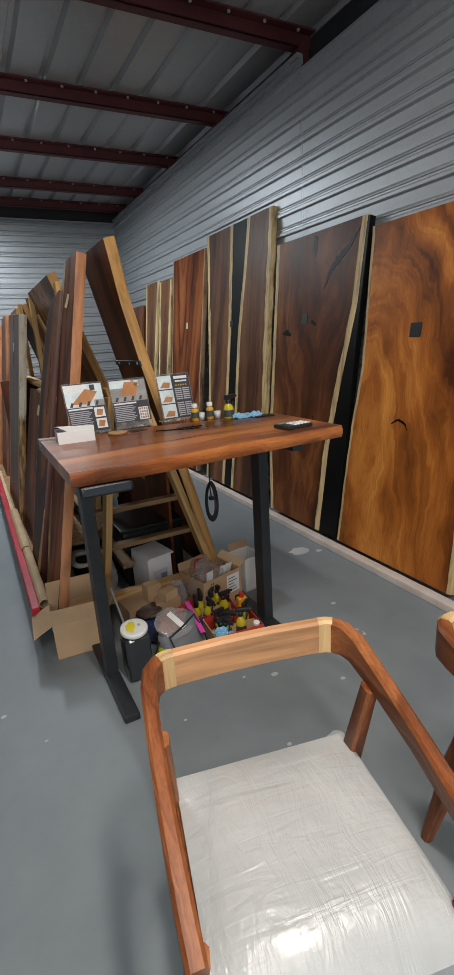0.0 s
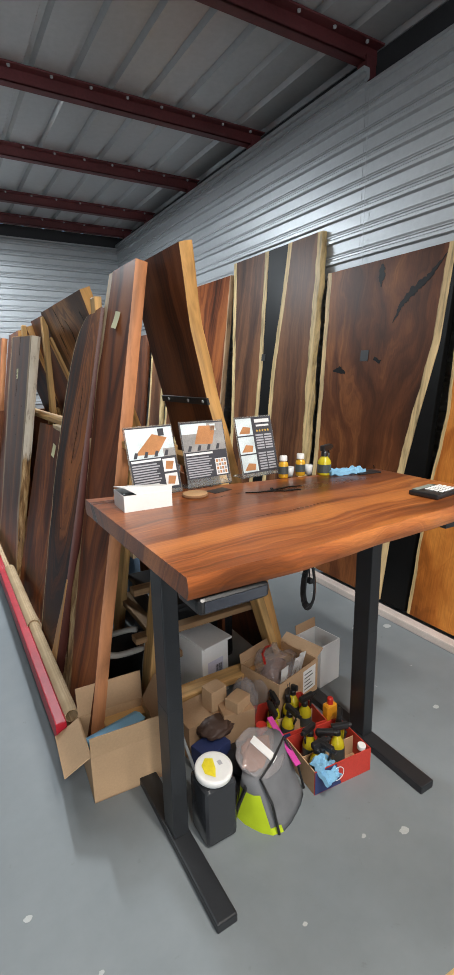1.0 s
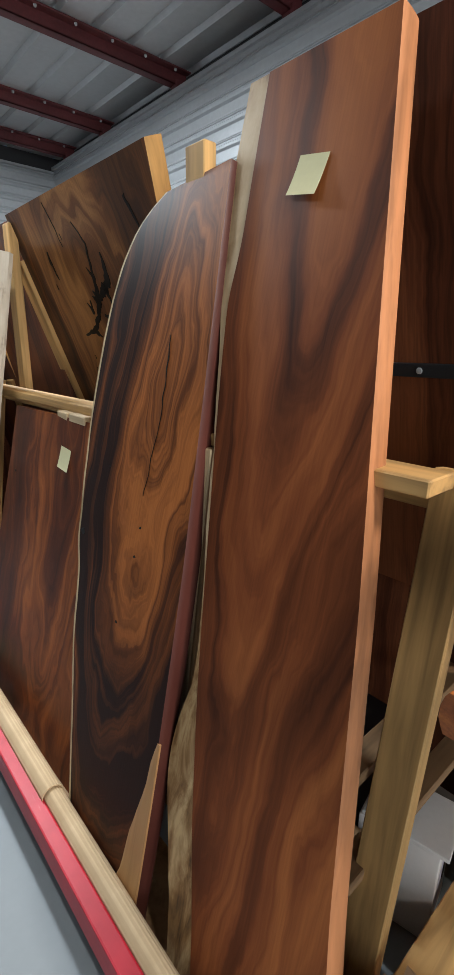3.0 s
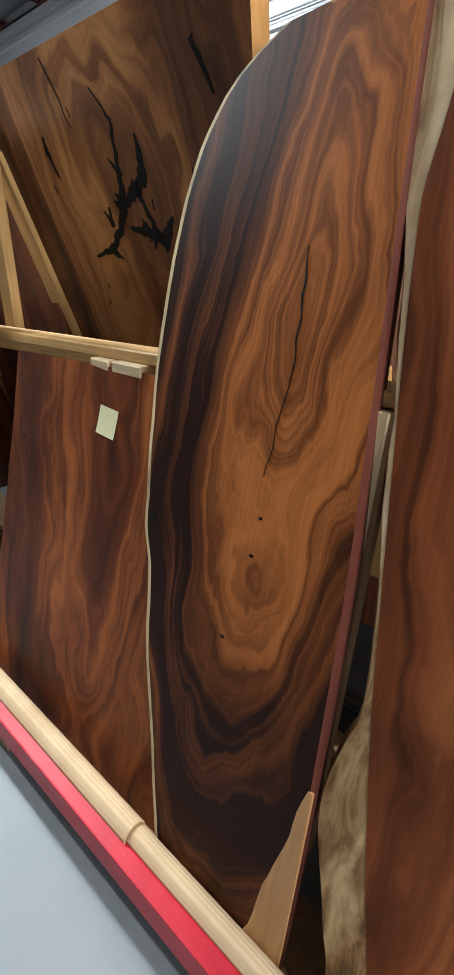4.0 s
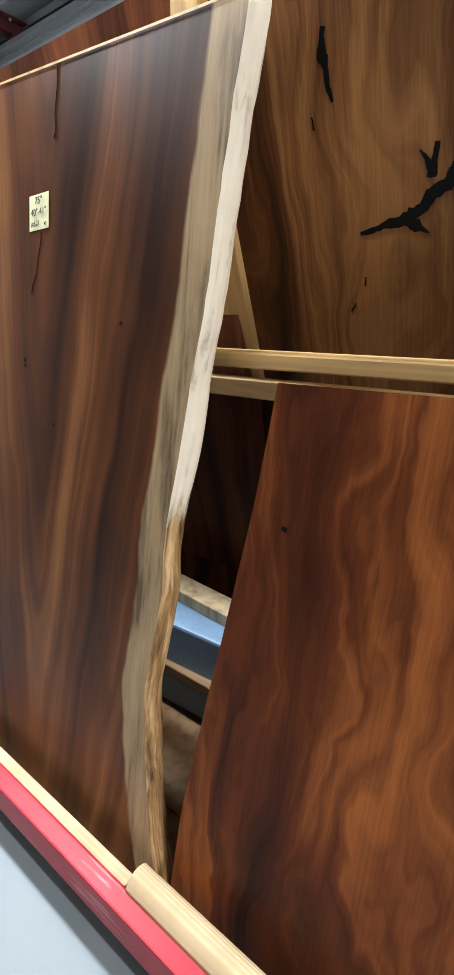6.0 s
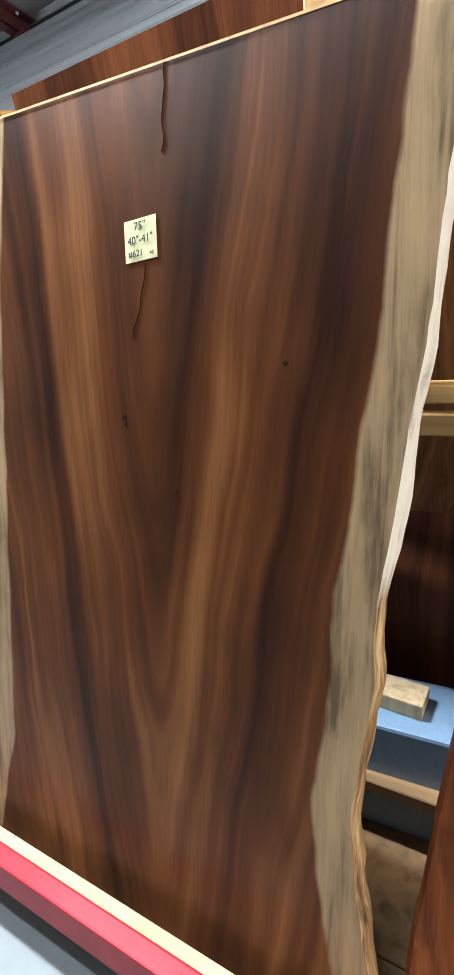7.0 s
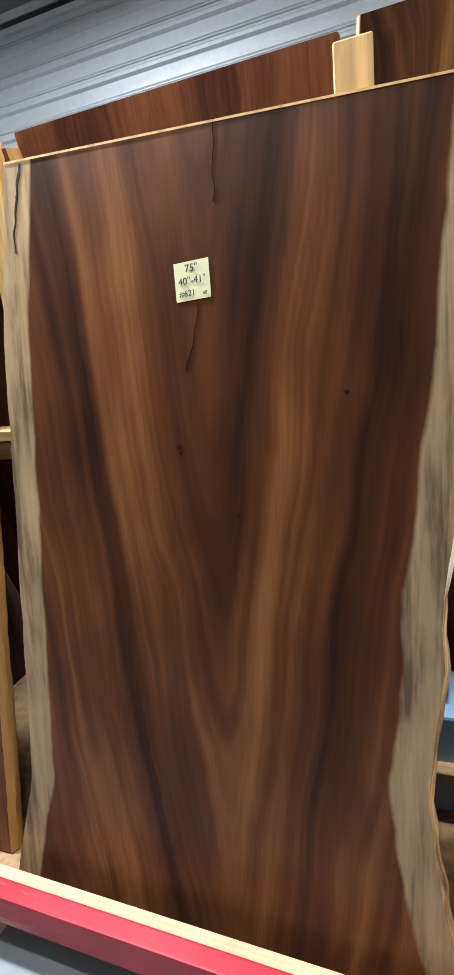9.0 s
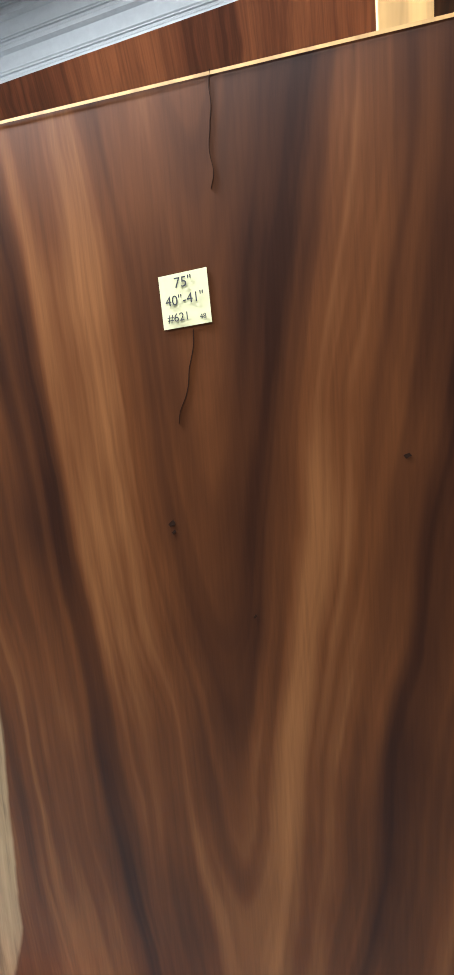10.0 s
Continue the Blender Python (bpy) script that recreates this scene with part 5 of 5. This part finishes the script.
def bag_body():
    b = bmesh.new()
    n, hgt = 20, 0.195
    rings = []
    for j in range(9):
        t = j / 8
        w, d = 0.27 - 0.03 * t, 0.22 - 0.13 * t
        ring = []
        for i in range(n):
            a = 2 * math.pi * i / n
            cx, sy = math.cos(a), math.sin(a)
            k = (abs(cx) ** 3.2 + abs(sy) ** 3.2) ** (-1 / 3.2)
            p = Vector((cx * k * w / 2, sy * k * d / 2 + 0.03 * t, hgt * t + 0.02 * t * cx))
            p += Vector((1, 0.6, 0.4)) * 0.012 * noise.noise(p * 14) * t
            ring.append(b.verts.new(p))
        rings.append(ring)
    for r, s in zip(rings, rings[1:]):
        for i in range(n):
            b.faces.new((r[i], r[(i + 1) % n], s[(i + 1) % n], s[i]))
    b.faces.new(rings[0][::-1])
    b.faces.new(rings[-1])
    return b


part("body", bag_body(), grey_fabric, bag, "grey fabric body", smooth=True)
panel = bag_body()
panel.normal_update()
bmesh.ops.delete(panel, geom=[f for f in panel.faces if not (f.normal.x < -0.55 and 0.004 < f.calc_center_median().z < 0.135)], context="FACES")
part("side_panel", panel, neon, bag, "neon yellow side", at=pose(-0.0025, 0, 0), smooth=True)
part("trim", sweep([(-0.112, -0.092, 0.005), (-0.107, -0.062, 0.11), (-0.098, -0.01, 0.185), (0.0, -0.016, 0.198), (0.10, -0.01, 0.212), (0.109, -0.062, 0.12), (0.113, -0.092, 0.005)], 0.005, 6), black_plastic, bag, "black piping")
part("strap", sweep([(-0.136, 0.03, 0.16), (-0.15, 0.05, 0.09), (-0.15, 0.07, 0.012)], [0.014, 0.016, 0.014], 6, 0.4), black_plastic, bag, "black strap")
magenta = plain("magenta_strip", (0.58, 0.06, 0.33, 1), 0.35)
zip_bag = thing("zip_bag", "clear zip bag with a magenta seal on the tool bag", "bag", pose(0.895, 1.345, 0.185, 30, 8, 14), lump(0.24, 0.18, 0.036, 9, 0.13), bag_film, smooth=True)
part("contents", lump(0.17, 0.12, 0.022, 5, 0.3), bag_goods, zip_bag, "brown goods inside", at=pose(-0.01, 0, 0.008), smooth=True)
part("seal", box(0.03, 0.20, 0.006, 0.112, 0, 0.034, 0.002), magenta, zip_bag, "magenta seal strip", at=pose(0, 0, 0, 0, 6, -6))
part("paper_slip", box(0.035, 0.11, 0.002, -0.005, 0.0, 0.038), white_card, zip_bag, at=pose(0, 0, 0, 0, 0, 20))

crate_red = plain("crate_red", (0.52, 0.045, 0.03, 1), 0.5, vary=0.2, scale=20)
crate_blue = plain("crate_blue", (0.03, 0.045, 0.14, 1), 0.5)


def crate(at, w, d, h):
    c = thing("bottle_crate", "printed red and navy carton tray full of spray bottles", "box", at, group="bottle trays")
    t = 0.004
    part("base", box(w, d, t, 0, 0, 0), cardboard, c)
    part("front_side", box(w, t, h, 0, -d / 2, 0), crate_red, c, "red printed side")
    part("front_band", flat_poly([(-w / 2 + 0.001, 0.002), (-0.01, 0.002), (-0.035, h - 0.002), (-w / 2 + 0.001, h - 0.002)], -d / 2 - 0.0028), crate_blue, c, "navy printed panel")
    part("back_side", box(w, t, h, 0, d / 2, 0), crate_red, c)
    for s in (-1, 1):
        part("end", box(t, d - t * 2, h, s * (w / 2 - t / 2), 0, 0), cardboard if s < 0 else crate_red, c)
    part("divider", box(w - 0.012, 0.003, h * 0.8, 0, 0, t), cardboard, c)
    return c


six = crate(pose(1.215, 1.315, 0, 0, 0, -5), 0.275, 0.20, 0.105)
writing("6", 0.05, pose(-0.03, -0.1042, 0.055, 90, 0, 0), bar_white, six)
part("ring", sweep([(-0.03 + 0.03 * math.cos(a), -0.1038, 0.055 + 0.03 * math.sin(a)) for a in (2 * math.pi * q / 24 for q in range(25))], 0.0016, 5), bar_white, six)
crate(pose(1.17, 1.545, 0, 0, 0, -8), 0.30, 0.21, 0.105)
rng = random.Random(5)
tray_spray = None
for px, py in ((1.13, 1.285), (1.17, 1.345), (1.24, 1.30), (1.28, 1.35), (1.14, 1.37), (1.08, 1.55), (1.14, 1.52), (1.20, 1.57), (1.26, 1.53), (1.12, 1.60), (1.24, 1.60)):
    tray_spray = tray_spray or spray_bottle(pose(px, py, 0.0045), tall=0.125, name_label="yellow oil bottle with a black trigger head in the tray", group="tray bottles")
    copy_thing(tray_spray, pose(px + 0.02, py, 0.0045, rng.uniform(-7, 7), rng.uniform(-7, 7), rng.uniform(0, 360)))
thing("blue_cloth", "pale blue cloth hanging over the bottle tray", "cloth", pose(1.12, 1.235, 0.085, 35, 10, 20), cloth((0.09, 0.10), 8, 0.03), blue_cloth, smooth=True)
part("loose_cap", lathe([(0.016, 0), (0.017, 0.003), (0.017, 0.018), (0.015, 0.02)], 18), cap_white, six, "loose white screw cap", at=pose(0.105, -0.08, 0.1, 10, 0, 0))
orange = plain("orange_bottle", (0.75, 0.32, 0.02, 1), 0.3)
ob = thing("orange_bottle", "orange bottle with a red cap beside the trays", "bottle", pose(1.35, 1.45, 0))
part("body", box(0.06, 0.04, 0.15, 0, 0, 0, 0.012, 3), orange, ob, smooth=True)
part("cap", lathe([(0.014, 0.148), (0.014, 0.175), (0.009, 0.18)], 14), red_plain, ob)

for bx, by, bz, sx, sy, sz, r, m in ((0.83, 1.72, 0.0, 0.20, 0.16, 0.16, 6, cardboard_in), (0.90, 1.70, 0.161, 0.085, 0.07, 0.10, 10, cardboard), (0.96, 1.62, 0.0, 0.14, 0.10, 0.19, -12, cardboard_in), (0.965, 1.61, 0.191, 0.09, 0.07, 0.05, 20, cardboard), (0.80, 1.555, 0.0, 0.13, 0.10, 0.12, 15, crate_blue)):
    thing("small_carton", "small brown carton in the heap under the desk" if m is not crate_blue else "blue printed carton in the heap under the desk", "box", pose(bx, by, bz, 0, 0, r), box(sx, sy, sz, 0, 0, 0, 0.003), m, group="small cartons")
for lx, ly, lz, sz, s, m, lb in ((0.85, 1.60, 0.121, (0.16, 0.12, 0.05), 12, plain("brown_wrap", (0.07, 0.04, 0.03, 1), 0.5), "dark wrapped bundle in the heap"), (1.045, 1.68, 0.0, (0.12, 0.12, 0.24), 14, bag_film, "crumpled clear wrap in the heap"), (0.92, 1.49, 0.0, (0.20, 0.14, 0.08), 16, plain("dark_heap", (0.03, 0.028, 0.03, 1), 0.7), "dark cloth bundle in the heap")):
    thing("wrapped_pack", lb, "package", pose(lx, ly, lz), lump(*sz, s), m, smooth=True)
thing("red_bottle", "red plastic bottle in the heap", "bottle", pose(0.985, 1.46, 0.0), lathe([(0.02, 0), (0.02, 0.16), (0.024, 0.161), (0.024, 0.19), (0.02, 0.195)], 16), red_plain)
thing("steel_rod", "thin pale metal rod leaning in the heap", "rod", bm=sweep([(0.70, 1.42, 0.005), (0.655, 1.62, 0.34)], 0.006, 8), material=wall_mat)

# bucket with rags behind the rack legs
bucket = thing("bucket", "black bucket with pale rags over its rim", "bucket", pose(0.68, 2.24, 0))
part("body", lathe([(0.10, 0), (0.125, 0.26), (0.132, 0.262), (0.132, 0.27), (0.12, 0.268), (0.096, 0.01)], 28), black_plastic, bucket, smooth=True)
rag = plain("rag", (0.58, 0.55, 0.50, 1), 0.95, vary=0.2, scale=60, bump=0.5)
part("rag", sweep([(0.118 * math.cos(a), 0.118 * math.sin(a), 0.272 + 0.008 * math.sin(a * 3)) for a in (math.pi * (0.2 + 1.5 * q / 16) for q in range(17))], 0.02, 8, 0.7), rag, bucket, "pale rag over the rim", smooth=True)
part("rag", lump(0.09, 0.05, 0.20, 21, 0.25), rag, bucket, "pale rag hanging down", at=pose(0.085, -0.09, 0.06))
tub = thing("black_bin", "black plastic bin in the rack's shadow", "bin", pose(1.10, 2.45, 0))
part("body", box(0.42, 0.5, 0.40, 0, 0, 0, 0.03), black_plastic, tub)
part("rim", box(0.45, 0.53, 0.03, 0, 0, 0.392, 0.01), black_plastic, tub)

# ---- chairs ----
chair_wood = wood("chair_wood", (0.085, 0.026, 0.010, 1), (0.27, 0.083, 0.028, 1), (0.44, 0.165, 0.058, 1), SAP, 0.0, 0.0, 0.9, 0.1, 12, 0.2, rough=0.34, seed=33)
chair_back_wood = lumber("chair_back_wood", (0.60, 0.31, 0.145, 1), 0.4, 0.2)
maple = lumber("pale_maple", (0.66, 0.43, 0.20, 1), 0.4, 0.1)


def make_film():
    m = Nodes("wrapped_seat")
    c, x, y, z = m.coords()
    folds = m.noise(m.combine(m.math("MULTIPLY", x, 16), m.math("MULTIPLY", y, 5), z), 1.0, 4, 0.6, 1.2)
    cross = m.noise(m.combine(m.math("MULTIPLY", x, 4), m.math("MULTIPLY", y, 24), z), 1.0, 3, 0.6, 0.8)
    h = m.math("ADD", folds, m.math("MULTIPLY", cross, 0.6))
    m.bump(h, 0.8, 0.011)
    col = m.ramp(m.noise(c, 5, 3), [(0.3, (0.46, 0.47, 0.468, 1)), (0.7, (0.57, 0.578, 0.572, 1))])
    return m.done(col, 0.3, 0.0, 0.6, Coat_Weight=0.9, Coat_Roughness=0.1)


film = make_film()
chair = thing("armchair", "wooden armchair with rounded back rail and plastic-wrapped pale seat", "chair", pose(0.672, -0.03, 0, 0, 0, -12.5) @ Matrix.Diagonal((1.05, 1.05, 1.0, 1)), group="armchairs")
cush = bmesh.new()
N = 14
grid = [[cush.verts.new(((i / N - 0.5) * (0.50 - 0.02 * j / N) + 0.006, (j / N - 0.5) * 0.51 - 0.022, 0.437 + 0.03 * (1 - (2 * i / N - 1) ** 4) * (1 - (2 * j / N - 1) ** 4) - 0.012 * (1 - j / N) - 0.045 * max(0.0, 1 - j / 2.5) ** 2)) for i in range(N + 1)] for j in range(N + 1)]
for j in range(N):
    for i in range(N):
        cush.faces.new((grid[j][i], grid[j][i + 1], grid[j + 1][i + 1], grid[j + 1][i]))
ext = bmesh.ops.extrude_face_region(cush, geom=cush.faces[:])
bmesh.ops.translate(cush, vec=(0, 0, -0.05), verts=[v for v in ext["geom"] if isinstance(v, bmesh.types.BMVert)])
bmesh.ops.recalc_face_normals(cush, faces=cush.faces)
part("seat_cushion", cush, film, chair, "pale cushion wrapped in clear plastic film", smooth=True)
for rx, ry, sx, sy in ((0, 0.225, 0.46, 0.03), (0, -0.225, 0.46, 0.03), (-0.228, 0, 0.03, 0.44), (0.228, 0, 0.03, 0.44)):
    part("seat_rail", box(sx, sy, 0.055, rx, ry, 0.36, 0.004), chair_wood, chair)


def rect_sweep(points, wide, tall):
    """A bent timber of rectangular section with eased edges."""
    b = bmesh.new()
    rings = []
    pts = [Vector(p) for p in points]
    for i, p in enumerate(pts):
        d = (pts[min(i + 1, len(pts) - 1)] - pts[max(i - 1, 0)]).normalized()
        s = d.cross(Vector((0, 0, 1))).normalized()
        t = s.cross(d)
        w, h = wide[i] / 2, tall[i] / 2
        e = 0.007
        rings.append([b.verts.new(p + s * x + t * z) for x, z in ((w - e, h), (w, h - e), (w, -h + e), (w - e, -h), (-w + e, -h), (-w, -h + e), (-w, h - e), (-w + e, h))])
    for a, c in zip(rings, rings[1:]):
        for k in range(8):
            b.faces.new((a[k], a[(k + 1) % 8], c[(k + 1) % 8], c[k]))
    b.faces.new(rings[0][::-1])
    b.faces.new(rings[-1])
    bmesh.ops.recalc_face_normals(b, faces=b.faces)
    return b


BACK_Y0, BACK_Z = 0.30, 0.735
ALONG_X, ALONG_Y = pose(0, 0, 0, 0, -90, 0), pose(0, 0, 0, 90, 0, 0)


def grain_part(name, bm, turn, material, parent, label=""):
    """A timber whose mesh is turned so that its grain runs along its own z."""
    bmesh.ops.transform(bm, matrix=turn, verts=bm.verts)
    return part(name, bm, material, parent, label, turn.inverted(), True)


grain_part("back_rail", rect_sweep([(-0.20, BACK_Y0, BACK_Z), (-0.07, BACK_Y0 + 0.008, BACK_Z), (0.07, BACK_Y0 + 0.008, BACK_Z), (0.20, BACK_Y0, BACK_Z)], [0.032] * 4, [0.105] * 4), ALONG_X, chair_back_wood, chair, "honey-brown back rail")
for s in (-1, 1):
    part("corner_block", rect_sweep([(s * 0.2005, BACK_Y0, BACK_Z), (s * 0.222, BACK_Y0 - 0.003, BACK_Z), (s * 0.24, BACK_Y0 - 0.012, BACK_Z)], [0.033] * 3, [0.107] * 3), maple, chair, "pale maple joint block", smooth=True)
    pts = [(s * 0.2405, BACK_Y0 - 0.012, BACK_Z), (s * 0.262, BACK_Y0 - 0.04, BACK_Z), (s * 0.272, BACK_Y0 - 0.085, BACK_Z - 0.004), (s * 0.276, 0.10, BACK_Z - 0.03), (s * 0.276, -0.05, BACK_Z - 0.065), (s * 0.272, -0.20, BACK_Z - 0.105), (s * 0.268, -0.27, BACK_Z - 0.125)]
    grain_part("armrest", rect_sweep(pts, [0.034, 0.036, 0.036, 0.034, 0.034, 0.036, 0.036], [0.105, 0.10, 0.092, 0.075, 0.062, 0.055, 0.05]), ALONG_Y, chair_wood, chair)
    part("front_leg", rect_sweep([(s * 0.262, -0.245, 0.60), (s * 0.258, -0.22, 0.38), (s * 0.262, -0.25, 0.001)], [0.036, 0.045, 0.03], [0.04, 0.05, 0.03]), chair_wood, chair, smooth=True)
    part("rear_leg", rect_sweep([(s * 0.262, 0.13, 0.68), (s * 0.252, 0.20, 0.38), (s * 0.258, 0.27, 0.001)], [0.036, 0.045, 0.03], [0.04, 0.05, 0.03]), chair_wood, chair, smooth=True)
copy_thing(chair, pose(1.46, -0.31, 0, 0, 0, -8) @ Matrix.Diagonal((1.05, 1.05, 1.0, 1)))

# ---- last touches ----
# Thin pale line painting the lamp's gleam along the slab's eased top edge.
part("top_arris", flat_poly([(-0.45, 1.8915), (0.545, 1.8315), (0.545, 1.836), (-0.45, 1.896)], -0.0014), wood_edge_gold, label, "eased top edge with the lamp's gleam painted pale")
